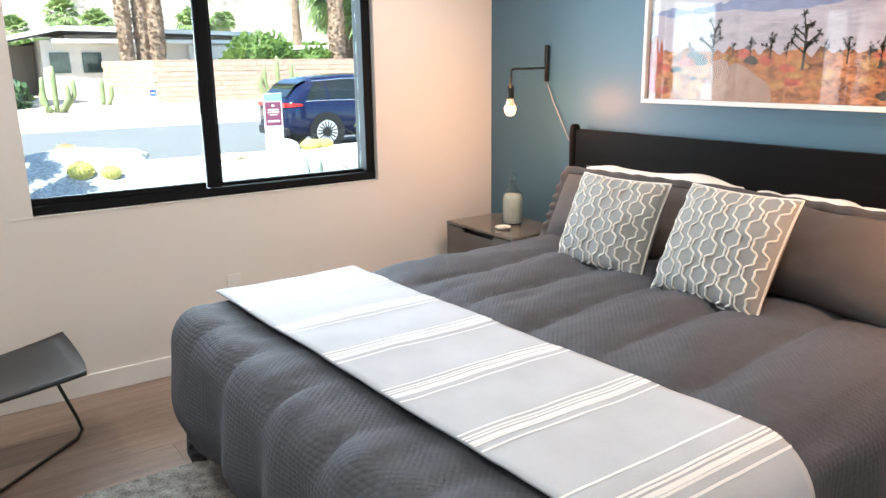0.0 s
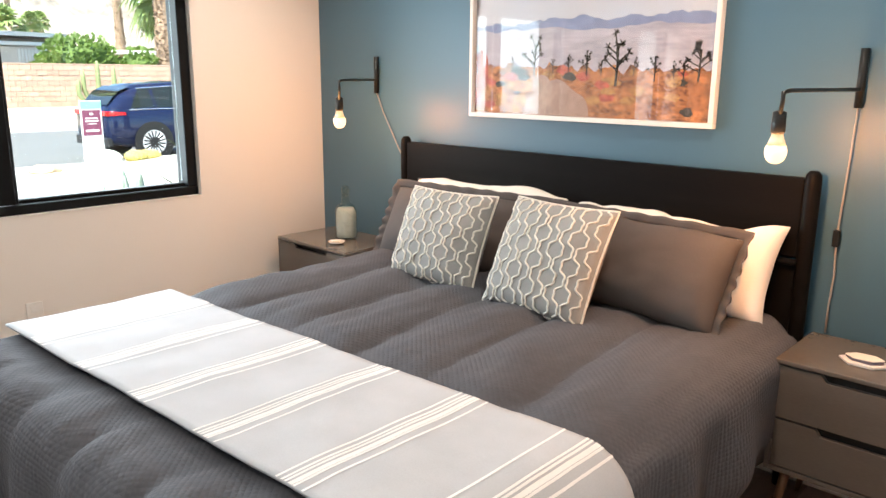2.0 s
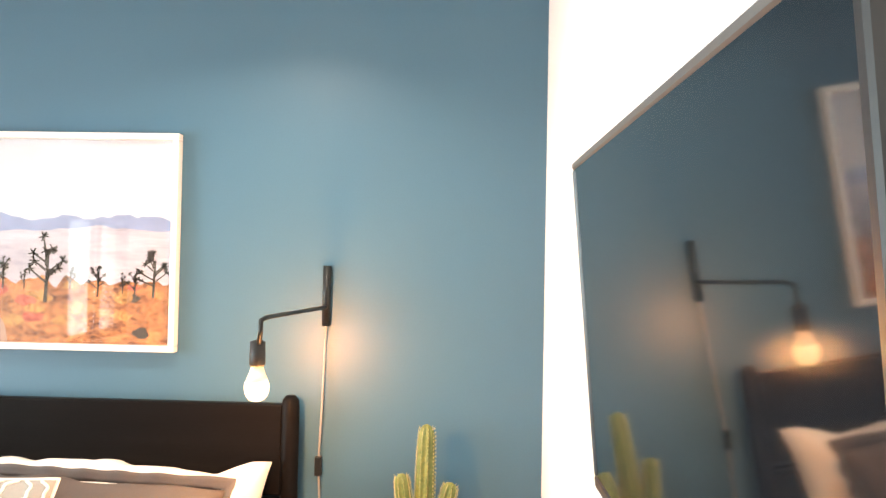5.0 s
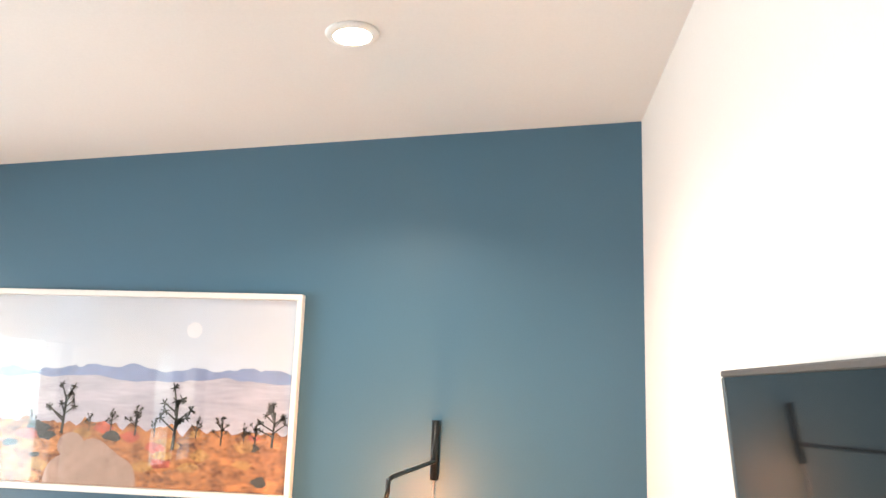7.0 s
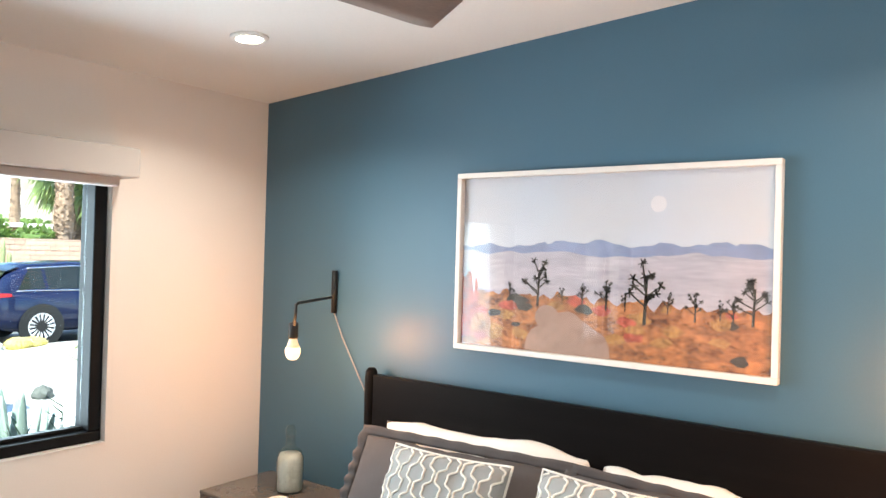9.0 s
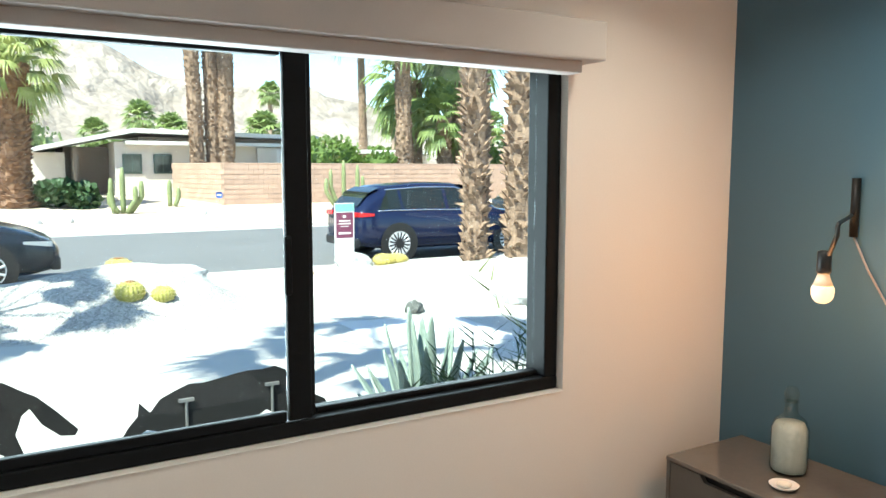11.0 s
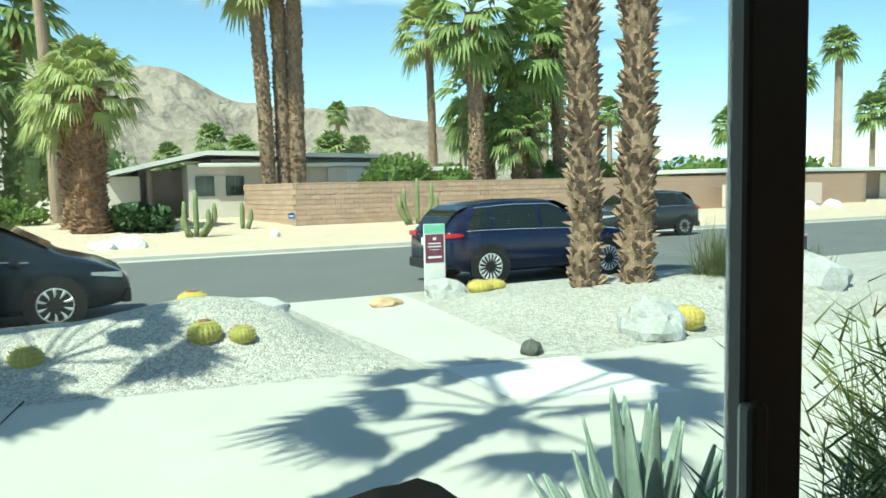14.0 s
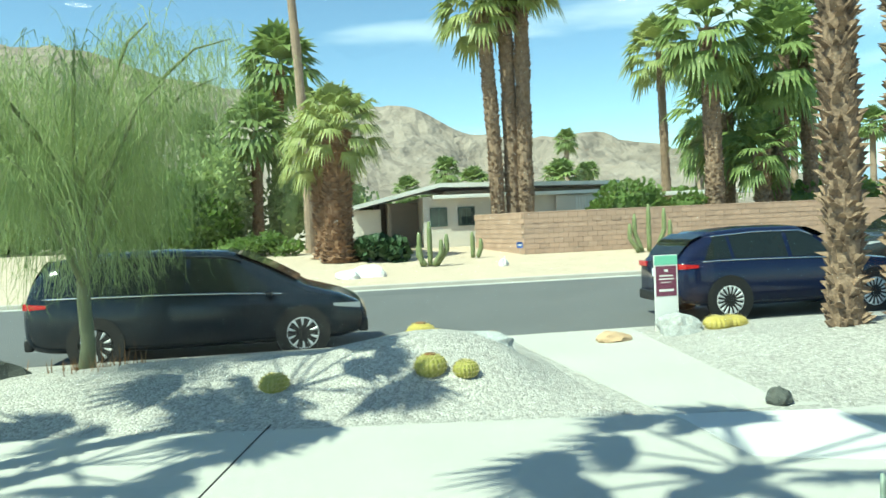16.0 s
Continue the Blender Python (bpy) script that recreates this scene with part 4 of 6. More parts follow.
for k in range(3):
    ang = 75 + 120 * k
    bl = part("blade", sheet(14, 4, lambda u, v: Vector((0.13 + 0.44 * u, (v - 0.5) * (0.11 + 0.03 * u) * (1 if u < 0.9 else 1 - 2.2 * (u - 0.9)) + 0.02 * u * u, 0.015 - 0.019 * (v - 0.5) * 2))), FAN, fan, "long grey-brown blade", True)
    bl.rotation_euler = (0, 0, radians(ang))
    bl.modifiers.new("thickness", "SOLIDIFY").thickness = 0.008
    ir = part("blade_iron", box(0.07, 0.24, -0.018, 0.018, -0.012, -0.004, 0.003), STEEL, fan)
    ir.rotation_euler = (0, 0, radians(ang))
for lx, ly in DOWNLIGHTS:
    d = thing("downlight", (lx, ly, ceil_z(lx)), "small round recessed ceiling downlight, switched on", "light", "ceiling downlights")
    d.matrix_basis = pose(lx, ly, ceil_z(lx), 0, -math.degrees(math.atan(CEIL_S)), 0)
    part("trim_ring", lathe([(0.048, -0.002), (0.050, -0.010), (0.066, -0.006), (0.070, 0.0)], 32), CEILING, d, smooth=True)
    part("lens", lathe([(0.001, -0.008), (0.049, -0.007), (0.0495, -0.004)], 28), DOWN_GLOW, d, "bright frosted lens", True)

chair = thing("lounge_chair", (0.45, -2.95, 0), "low black leather sling chair on thin black wire legs", "chair")
part("seat", sheet(20, 16, lambda u, v: Vector((-0.06 + 0.50 * u - 0.25 * (v - 0.5) ** 2, -0.34 + 0.82 * v - 0.1 * abs(u - 0.5) ** 2, 0.36 - 0.035 * math.sin(math.pi * u) + 0.07 * v + 0.03 * math.sin(math.pi * v) * (u - 0.5)))), LEATHER, chair, "curved black leather sling seat", True).modifiers.new("thickness", "SOLIDIFY").thickness = 0.018
for y in (0.36, -0.22):
    part("wire_leg", tube([(-0.03, y, 0.36 + 0.05 * y), (-0.07, y + 0.10, 0.06), (-0.06, y + 0.11, 0.012), (0.0, y + 0.08, 0.007), (0.34, y - 0.30, 0.007), (0.40, y - 0.32, 0.03), (0.38, y - 0.2, 0.35)], 0.007, 8), BLACK_METAL, chair, smooth=True)

rug = part("rug", sheet(80, 60, lambda u, v: Vector((0.95 + 2.3 * u, -3.3 + 1.75 * v, 0.012 + 0.004 * fbm(u * 60, v * 50)))), RUG, smooth=True)
tagged(rug, "speckled grey and cream woven rug under the bed", "rug")
rug.modifiers.new("thickness", "SOLIDIFY").thickness = 0.011
out = thing("wall_outlet", (0, -1.66, 0.40), "white wall outlet in the window wall", "outlet")
part("cover_plate", box(0.0005, 0.006, -0.036, 0.036, -0.057, 0.057, 0.002, 1), TRIM, out)
for z in (-0.025, 0.025):
    part("socket", box(0.006, 0.0075, -0.017, 0.017, z - 0.014, z + 0.014, 0.0006, 1), CERAMIC, out)

setting(part("front_yard", box(-11.23, -0.165, -40, 40, -0.55, GZ - 0.008), GRAVEL), "pale grey gravel in front of the house", "gravel")
# ---- drive, walk, kerbs, gravel ----
EDGE = lambda y: -6.35 + 0.13 * (y - 0.85) if y < 0.85 else -6.0
setting(part("drive", slab([(-1.9, -30), (-1.9, 30), (-5.2, 30), (-5.4, 9), (-5.9, 4.2), (-5.9, 2.36), (-6.2, 0.9), (EDGE(-6), -6), (EDGE(-30), -30)], -0.5, GZ), CONCRETE), "pale sunlit concrete drive in front of the house", "pavement")
setting(part("path_slab", slab([(-4.35, 2.33), (-5.9, 2.33), (-6.15, 0.92), (-4.9, 0.95)], -0.3, GZ + 0.005), CONCRETE2), "whiter concrete slab in the drive", "pavement")
setting(part("walk", slab([(-6.18, 0.85), (-6.1, 2.34), (-11.2, 2.75), (-11.2, 0.5)], -0.5, GZ - 0.002), CONCRETE), "concrete walk from the drive to the street", "pavement")
setting(part("joint", slab([(-4.2, -3.24), (-7.1, -2.70), (-7.1, -2.715), (-4.2, -3.255)], GZ - 0.02, GZ + 0.004), DARK_GAP), "dark joint cut in the concrete drive", "pavement")
setting(part("kerb_near", box(-11.45, -11.22, -160, 160, -0.7, -0.235, 0.02), KERB), "low concrete kerb on the house side", "kerb")
setting(part("kerb_far", box(-22.8, -22.5, -160, 160, -0.7, -0.23, 0.02), KERB), "low concrete kerb across the street", "kerb")
setting(part("gutter", box(-22.5, -22.1, -160, 160, -0.6, RZ + 0.012, 0.004), CONCRETE), "pale concrete gutter along the far kerb", "road")


def mound(x, y):
    z = 0.0
    for cx, cy, rx, ry, h in ((-8.5, -0.85, 1.15, 1.35, 0.46), (-8.8, -3.8, 1.4, 2.6, 0.30), (-8.6, 4.4, 2.0, 1.5, 0.20), (-7.7, 6.4, 1.7, 2.2, 0.30), (-9.0, 9.3, 1.8, 2.4, 0.22), (-8.9, -8.5, 1.5, 2.5, 0.22)):
        z += h * math.exp(-((x - cx) / rx) ** 2 - ((y - cy) / ry) ** 2)
    return z


def gravel_bed(name, x0, x1, y0, y1, label, edge=None, skew=0.0):
    def f(u, v):
        y = y0 + (y1 - y0) * v + skew * u * (1 - v)
        a = edge(y) if edge else x1
        x = x0 + (a - x0) * u
        e = min(min(u, 1 - u) * abs(a - x0), min(v, 1 - v) * (y1 - y0))
        return Vector((x, y, GZ + 0.012 + mound(x, y) * step(0, 0.9, e) + 0.012 * fbm(x * 2, y * 2) * step(0, 0.4, e) - 0.05 * (1 - step(0, 0.12, e))))
    ob = part(name, sheet(60, int((y1 - y0) * 9), f), GRAVEL, smooth=True)
    return tagged(ob, label, "gravel", kind="structure")


gravel_bed("gravel_left", -11.22, 0, -14, 0.62, "mounded pale grey gravel bed beside the walk", lambda y: EDGE(y) - 0.02)
gravel_bed("gravel_right", -11.22, 0, 2.50, 14, "mounded pale grey gravel bed with palms and cactus", lambda y: -6.15, -0.5)
setting(part("bed_by_house", sheet(10, 60, lambda u, v: Vector((-2.15 + 2.0 * u, -6 + 12 * v, GZ + 0.02 + 0.02 * fbm(u * 4, v * 24)))), GRAVEL), "pale gravel planting strip under the window", "gravel")
setting(part("yard_far", sheet(40, 60, lambda u, v: Vector((-66 + 43.2 * u, -60 + 130 * v, yard_z(-66 + 43.2 * u) - 0.01 + 0.02 * fbm(u * 14, v * 40)))), TAN_GRAVEL), "sandy tan gravel yard across the street", "gravel")

# ---- leaf helpers ----
rnd = random.Random(11)


def fan_leaf(verts, faces, base, out, length, petiole, n=13, droop=0.25, spread=2.3):
    """One fan palm leaf: a stalk and pleated blades."""
    out = out.normalized()
    side = out.cross(Vector((0, 0, 1)))
    side = side.normalized() if side.length > 0.05 else Vector((1, 0, 0))
    nrm = side.cross(out).normalized()
    hub = base + out * petiole + Vector((0, 0, -droop * petiole * 0.25))
    i = len(verts)
    w = side * 0.02
    verts += [base - w, base + w, hub + w, hub - w]
    faces.append((i, i + 1, i + 2, i + 3))
    for k in range(n):
        a = spread * ((k + 0.5) / n - 0.5)
        d = out * math.cos(a) + side * math.sin(a)
        ln = length * (1 - 0.28 * abs(a) / (spread / 2)) * rnd.uniform(0.88, 1.05)
        wd = length * spread / n * 0.40
        s = (side * math.cos(a) - out * math.sin(a)) * wd
        mid = hub + d * ln * 0.55 + nrm * 0.03
        tip = hub + d * ln + Vector((0, 0, -droop * ln * rnd.uniform(0.7, 1.4)))
        i = len(verts)
        verts += [hub, mid - s, mid + s, tip]
        faces += [(i, i + 1, i + 2), (i + 1, i + 3, i + 2)]


def crown_mesh(name, count, length, petiole, seed, lo=-0.75, hi=1.35, droop=0.3, n=13):
    rnd.seed(seed)
    verts, faces = [], []
    for k in range(count):
        el = lo + (hi - lo) * ((k + 0.5) / count) ** 0.8
        az = k * 2.39996 + rnd.uniform(-0.25, 0.25)
        d = Vector((math.cos(az) * math.cos(el), math.sin(az) * math.cos(el), math.sin(el)))
        fan_leaf(verts, faces, Vector((0, 0, -0.25 + 0.35 * (k / count))), d, length * rnd.uniform(0.85, 1.1), petiole * rnd.uniform(0.8, 1.15), n, droop * (1.3 - 0.5 * math.sin(el)))
    me = bpy.data.meshes.new(name)
    me.from_pydata(verts, [], faces)
    return me


def trunk_mesh(name, h, r0, r1, lean=(0, 0), boots=True, seed=1, dense=1.0, out=0.05):
    """A tapered trunk with rings of cut leaf bases."""
    rnd.seed(seed)
    verts, faces = [], []
    nr, ns = max(6, int(h * 3)), 12
    P = lambda t: Vector((lean[0] * t * t, lean[1] * t * t, h * t))
    R = lambda t: (r0 + (r1 - r0) * t) * (1 + 0.25 * math.exp(-t * h / 0.25)) * (1 + 0.05 * math.sin(t * h * 2.1 + seed))
    for i in range(nr + 1):
        t = i / nr
        for k in range(ns):
            a = 2 * math.pi * k / ns
            verts.append(P(t) + Vector((math.cos(a), math.sin(a), 0)) * R(t) * rnd.uniform(0.95, 1.04))
    for i in range(nr):
        for k in range(ns):
            faces.append((i * ns + k, i * ns + (k + 1) % ns, (i + 1) * ns + (k + 1) % ns, (i + 1) * ns + k))
    if boots:
        rows = int(h / 0.085 * dense)
        for j in range(rows):
            t = (j + 0.3) / rows
            for k in range(9):
                if rnd.random() < 0.2:
                    continue
                a = 2 * math.pi * (k + 0.5 * (j % 2)) / 9 + rnd.uniform(-0.3, 0.3)
                o, s = Vector((math.cos(a), math.sin(a), 0)), Vector((-math.sin(a), math.cos(a), 0))
                r = R(t)
                b = P(t) + o * r * 0.96
                w, hh, e = r * rnd.uniform(0.14, 0.34), rnd.uniform(0.05, 0.15), rnd.uniform(0.2, 1.7) * out
                tilt = rnd.uniform(-0.4, 0.4) * w
                i = len(verts)
                verts += [b - s * w, b + s * w, b + s * (w * 0.5 + tilt) + o * e + Vector((0, 0, hh)), b - s * (w * 0.5 - tilt) + o * e + Vector((0, 0, hh)), b + s * tilt + Vector((0, 0, hh * 1.1))]
                faces += [(i, i + 1, i + 2, i + 3), (i + 3, i + 2, i + 4), (i, i + 3, i + 4), (i + 1, i + 4, i + 2)]
    me = bpy.data.meshes.new(name)
    me.from_pydata(verts, [], faces)
    return me


def mesh_part(name, me, material, parent, at=(0, 0, 0), scale=1.0, rz=0, label=""):
    if not me.materials:
        me.materials.append(material)
    ob = new(name, me)
    ob.parent = parent
    ob.matrix_basis = pose(*at, 0, 0, rz) @ Matrix.Diagonal((scale, scale, scale, 1))
    if label:
        ob["label"] = label
    return ob


C_TALL = crown_mesh("fan_crown", 46, 0.95, 0.75, 21)
C_SHORT = crown_mesh("fan_crown_full", 56, 1.05, 1.15, 22, lo=-0.55, hi=1.45, droop=0.45, n=17)
C_SHADE = crown_mesh("fan_crown_open", 15, 0.85, 1.0, 26, lo=-0.25, hi=1.0)
C_SHADE.materials.append(FROND)
C_FAR = crown_mesh("fan_crown_far", 36, 1.05, 0.45, 23, lo=-0.8, hi=1.35, n=9)
C_BUSHY = crown_mesh("fan_crown_bushy", 44, 1.0, 0.85, 24, lo=-1.1, n=12)
for me in (C_TALL, C_SHORT):
    me.materials.append(FROND)
for me in (C_FAR, C_BUSHY):
    me.materials.append(FROND_DARK)


def palm(x, y, z, h, r0, r1, crown, cs, label, lean=(0, 0), bark=BARK, seed=1, dense=1.0, out=0.05, group="", boots=True, name="fan_palm"):
    t = thing(name, (x, y, z), label, "palm tree", group)
    mesh_part("trunk", trunk_mesh("palm_trunk", h, r0, r1, lean, boots, seed, dense, out), bark, t)
    mesh_part("crown", crown, FROND, t, (lean[0], lean[1], h + 0.1), cs, seed * 47)
    return t


# two big palms on the near gravel bed
palm(-8.45, 4.36, -0.12, 8.6, 0.205, 0.175, C_TALL, 1.3, "tall fan palm with rough brown leaf bases on the trunk", (0.1, -0.25), BARK, 3, 1.2, 0.095, "pair of palms in the gravel")
palm(-8.1, 5.0, -0.10, 8.4, 0.225, 0.19, C_TALL, 1.3, "tall fan palm with rough brown leaf bases beside its twin", (0.0, 0.12), BARK, 4, 1.2, 0.095, "pair of palms in the gravel")
# palms that shade the drive from beyond the house corner
palm(-1.8, -4.1, GZ, 8.4, 0.15, 0.12, C_SHADE, 1.15, "fan palm beside the house that shades the drive", (0, 0), BARK, 5, 0.6, 0.05)
palm(-3.6, -8.6, GZ, 7.4, 0.13, 0.11, C_SHADE, 1.1, "fan palm near the street that shades the gravel", (0, 0), BARK, 6, 0.6, 0.05)
palm(-5.5, -6.3, GZ, 6.5, 0.13, 0.11, C_SHADE, 1.0, "fan palm that shades the gravel mound", (0, 0), BARK, 7, 0.6, 0.05)
# across the street
palm(-32.4, -1.85, 0.045, 5.6, 0.60, 0.56, C_SHORT, 1.18, "stout fan palm with a shaggy dark trunk across the street", (0.0, 0.1), BARK_DARK, 8, 1.5, 0.14)
palm(-34.92, -2.3, 0.124, 4.9, 0.60, 0.52, C_SHORT, 1.15, "stout fan palm with a shaggy trunk behind another", (0, -0.2), BARK_DARK, 9, 1.2, 0.14)
palm(-39.53, -3.27, 0.262, 22.00, 0.277, 0.190, C_TALL, 1.75, "slender leaning palm with a smooth pale trunk", (0, -1.1), SLIM_BARK, 10, boots=False)
palm(-36.2, 6.1, 0.16, 12.1, 0.36, 0.32, C_TALL, 1.67, "tall fan palm behind the block wall", (0, -0.5), BARK, 12, 0.9, 0.07, "three palms behind the wall")
palm(-36.4, 6.95, 0.168, 13.4, 0.40, 0.34, C_TALL, 1.67, "tall brown fan palm behind the block wall", (0, -0.15), BARK, 13, 0.9, 0.07, "three palms behind the wall")
palm(-36.0, 7.5, 0.156, 13.8, 0.39, 0.34, C_TALL, 1.67, "tall brown fan palm close to its neighbour", (0, 0.1), BARK, 14, 0.9, 0.07, "three palms behind the wall")
palm(-33.33, 16.1, 0.076, 10.13, 0.444, 0.366, C_BUSHY, 1.67, "tall fan palm with a thick brown trunk", (0, -0.2), BARK, 15, 0.9, 0.07, "palms behind the far wall")
palm(-34.44, 20.21, 0.109, 8.99, 0.422, 0.355, C_BUSHY, 1.89, "full fan palm behind the far wall", (0, 0.2), BARK, 16, 0.9, 0.07, "palms behind the far wall")
palm(-35.55, 22.65, 0.142, 11.07, 0.400, 0.333, C_BUSHY, 1.67, "full fan palm behind the far wall", (0, -0.3), BARK, 17, 0.7, 0.07, "palms behind the far wall")
palm(-33.4, 18.6, 0.08, 4.3, 0.366, 0.400, C_BUSHY, 1.15, "young fan palm with a pale scaly trunk", (0, 0), BARK, 18, 0.9, 0.1, "palms behind the far wall")
palm(-36.66, 18.66, 0.176, 6.48, 0.377, 0.333, C_BUSHY, 1.89, "broad green fan palm among taller ones", (0, 0), BARK, 19, 0.6, 0.07, "palms behind the far wall")
palm(-44.43, 18.82, 0.409, 11.24, 0.300, 0.222, C_TALL, 1.67, "slim tall fan palm beyond the house", (0, -0.2), BARK, 20, 0.5, 0.05)
palm(-46.88, -5.35, 0.482, 11.07, 0.390, 0.312, C_FAR, 2.21, "tall fan palm with hanging fronds beyond the yard", (0, 0.5), BARK_DARK, 24, 0.5, 0.06)
palm(-44.27, -6.39, 0.404, 6.86, 0.364, 0.286, C_FAR, 1.95, "fan palm in the thicket beyond the yard", (0, 0.2), BARK_DARK, 25, 0.5, 0.06)
FAR = ((-75, 9.5, 6.6, 1.7), (-80, 6.0, 5.2, 1.6), (-85, 25.5, 10.5, 1.5), (-88, 28.6, 7.0, 1.2), (-90, 30.2, 7.2, 1.2), (-70, 20.0, 5.2, 2.2), (-66, 10.6, 5.0, 1.6), (-60, 36.0, 7.6, 1.6), (-60, 40.0, 6.0, 1.5), (-58, 44.0, 8.5, 1.5), (-42, 43.0, 5.9, 1.6), (-44, 46.5, 6.0, 1.7), (-47, 54.0, 4.8, 1.6), (-50, 60.0, 11.6, 2.0), (-53, 70.0, 15.6, 2.0), (-46, 65.5, 8.0, 1.9), (-56, 84.0, 13.0, 2.0), (-55, 86.5, 14.0, 2.0), (-50, 88.0, 5.0, 2.2), (-54, 101.0, 14.5, 1.9), (-56, 107.0, 11.5, 1.8), (-60, -12.0, 9.0, 2.0), (-58, -17.0, 7.5, 2.0), (-64, -22.0, 9.5, 2.0), (-70, -28.0, 8.0, 2.0), (-62, 30.0, 6.4, 1.7), (-50, 24.0, 6.8, 1.6), (-48, 30.0, 7.6, 1.6))
far_trunk = trunk_mesh("far_palm_trunk", 1.0, 0.030, 0.022, (0, 0), False, 31)
far_trunk.materials.append(SLIM_BARK)
for i, (x, y, h, c) in enumerate(FAR):
    t = thing("far_palm", (x, y, -0.5), "distant fan palm against the hills", "palm tree", "distant palms")
    tr = mesh_part("trunk", far_trunk, SLIM_BARK, t)
    tr.matrix_basis = Matrix.Diagonal((h * 0.8 + 3, h * 0.8 + 3, h + 0.5, 1))
    mesh_part("crown", C_FAR, FROND_DARK, t, (0, 0, h + 0.5), c * 0.85, i * 41)


# ---- leafy masses ----
def leafy(name, at, size, count, leaf, material, label, category="bush", seed=1, kind=""):
    rnd.seed(seed)
    verts, faces = [], []
    blobs = [(Vector((rnd.uniform(-0.7, 0.7) * size[0], rnd.uniform(-0.7, 0.7) * size[1], size[2] * rnd.uniform(0.3, 0.75))), rnd.uniform(0.3, 0.55)) for _ in range(9)]
    for k in range(count):
        c, r = blobs[k % 9]
        d = Vector((rnd.gauss(0, 1), rnd.gauss(0, 1), rnd.gauss(0, 1))).normalized()
        p = c + Vector((d.x * size[0] * r, d.y * size[1] * r, d.z * size[2] * r * 0.8)) * rnd.uniform(0.75, 1.1)
        p.z = max(p.z, 0.02)
        a = (d + Vector((rnd.uniform(-1, 1), rnd.uniform(-1, 1), rnd.uniform(-0.4, 1)))).normalized() * leaf * rnd.uniform(0.6, 1.3)
        b = a.orthogonal().normalized() * leaf * 0.4
        i = len(verts)
        verts += [p, p + a * 0.5 + b, p + a, p + a * 0.5 - b]
        faces.append((i, i + 1, i + 2, i + 3))
    t = thing(name, at, label, category)
    core = bmesh.new()
    for c, r in blobs:
        bmesh.ops.create_icosphere(core, subdivisions=1, radius=1, matrix=Matrix.Translation(c) @ Matrix.Diagonal((size[0] * r * 0.8, size[1] * r * 0.8, size[2] * r * 0.65, 1)))
    part("inner_growth", core, material, t)
    lv = raw("leaves", verts, faces, material, t)
    lv["kind"] = "stuff"
    return t


leafy("bush", (-35.33, 12.66, 0.136), (2.22, 2.33, 2.97), 4200, 0.22, BUSH, "large dark green bush behind the block wall", seed=41)
leafy("bush", (-34.44, 14.66, 0.109), (1.55, 2.00, 2.33), 2400, 0.22, BUSH, "green bush behind the block wall", seed=42)
leafy("hedge", (-35.0, 29.8, 0.126), (1.55, 2.22, 1.72), 2400, 0.2, BUSH, "clipped green hedge by the far house", "hedge", seed=43)
leafy("hedge", (-34.99, 24.65, 0.126), (2.22, 3.33, 2.69), 3000, 0.26, BUSH, "dark green hedge behind the far wall", "hedge", seed=44)
leafy("bush", (-43.31, -11.79, 0.375), (4.58, 4.72, 4.75), 4200, 0.34, BUSH, "dense green thicket beyond the yard", seed=45)
leafy("bush", (-49.86, -0.92, 0.51), (2.88, 1.83, 4.09), 2400, 0.3, PALO, "light green feathery tree beyond the house", seed=46)
leafy("bush", (-39.38, -5.64, 0.257), (2.10, 2.10, 1.00), 1600, 0.22, BUSH, "low green bush under the palms", seed=47)
leafy("bush", (-32.04, -0.07, 0.037), (1.18, 1.05, 1.00), 1200, 0.3, SHRUB, "dark green young palm beside the stout palm", seed=48)
leafy("tree", (-43.5, -8.2, 0.38), (2.6, 2.2, 6.4), 3600, 0.3, PALO, "tall light green feathery tree beyond the yard", "tree", seed=49)
leafy("tree", (-46.0, -4.2, 0.45), (2.2, 1.8, 5.4), 3000, 0.3, PALO, "light green feathery tree behind the stout palms", "tree", seed=50)
for k, (x, y, s) in enumerate(((-60, 14, 5), (-64, 26, 6), (-70, 2, 6), (-58, 44, 5), (-62, 60, 6), (-66, 78, 6), (-60, 96, 6), (-60, -20, 9), (-56, -30, 9))):
    leafy("far_trees", (x, y, -0.5), (s * 0.6, s * 1.3, s * 0.72), 1500, 0.6, BUSH, "distant band of green trees", "trees", seed=60 + k)

# ---- block wall ----
wall_t = setting(thing("block_wall", (-31.55, 6.17, 0.023), "", ""), "tan slump block garden wall with a pattern course", "wall")
wall_t.scale = (1.11, 1.11, 1.11)
part("core", box(-0.22, -0.02, 0, 34, -0.3, 1.60), MORTAR, wall_t)
BACK = pose(0, 0, 0, 0, 0, 12)
part("core_return", box(-5.0, -0.15, 0.02, 0.20, -0.3, 1.60), MORTAR, wall_t).matrix_basis = BACK
part("cap", box(-0.24, 0.012, -0.012, 34, 1.60, 1.66, 0.01), SLUMP, wall_t)
part("cap_return", box(-5.0, -0.18, -0.012, 0.22, 1.598, 1.658, 0.01), SLUMP, wall_t).matrix_basis = BACK


def shared_box(name, w, d, h, material):
    bm = box(0, d, 0, w, 0, h)
    me = bpy.data.meshes.new(name)
    bmesh.ops.recalc_face_normals(bm, faces=bm.faces)
    bm.to_mesh(me)
    bm.free()
    me.materials.append(material)
    return me


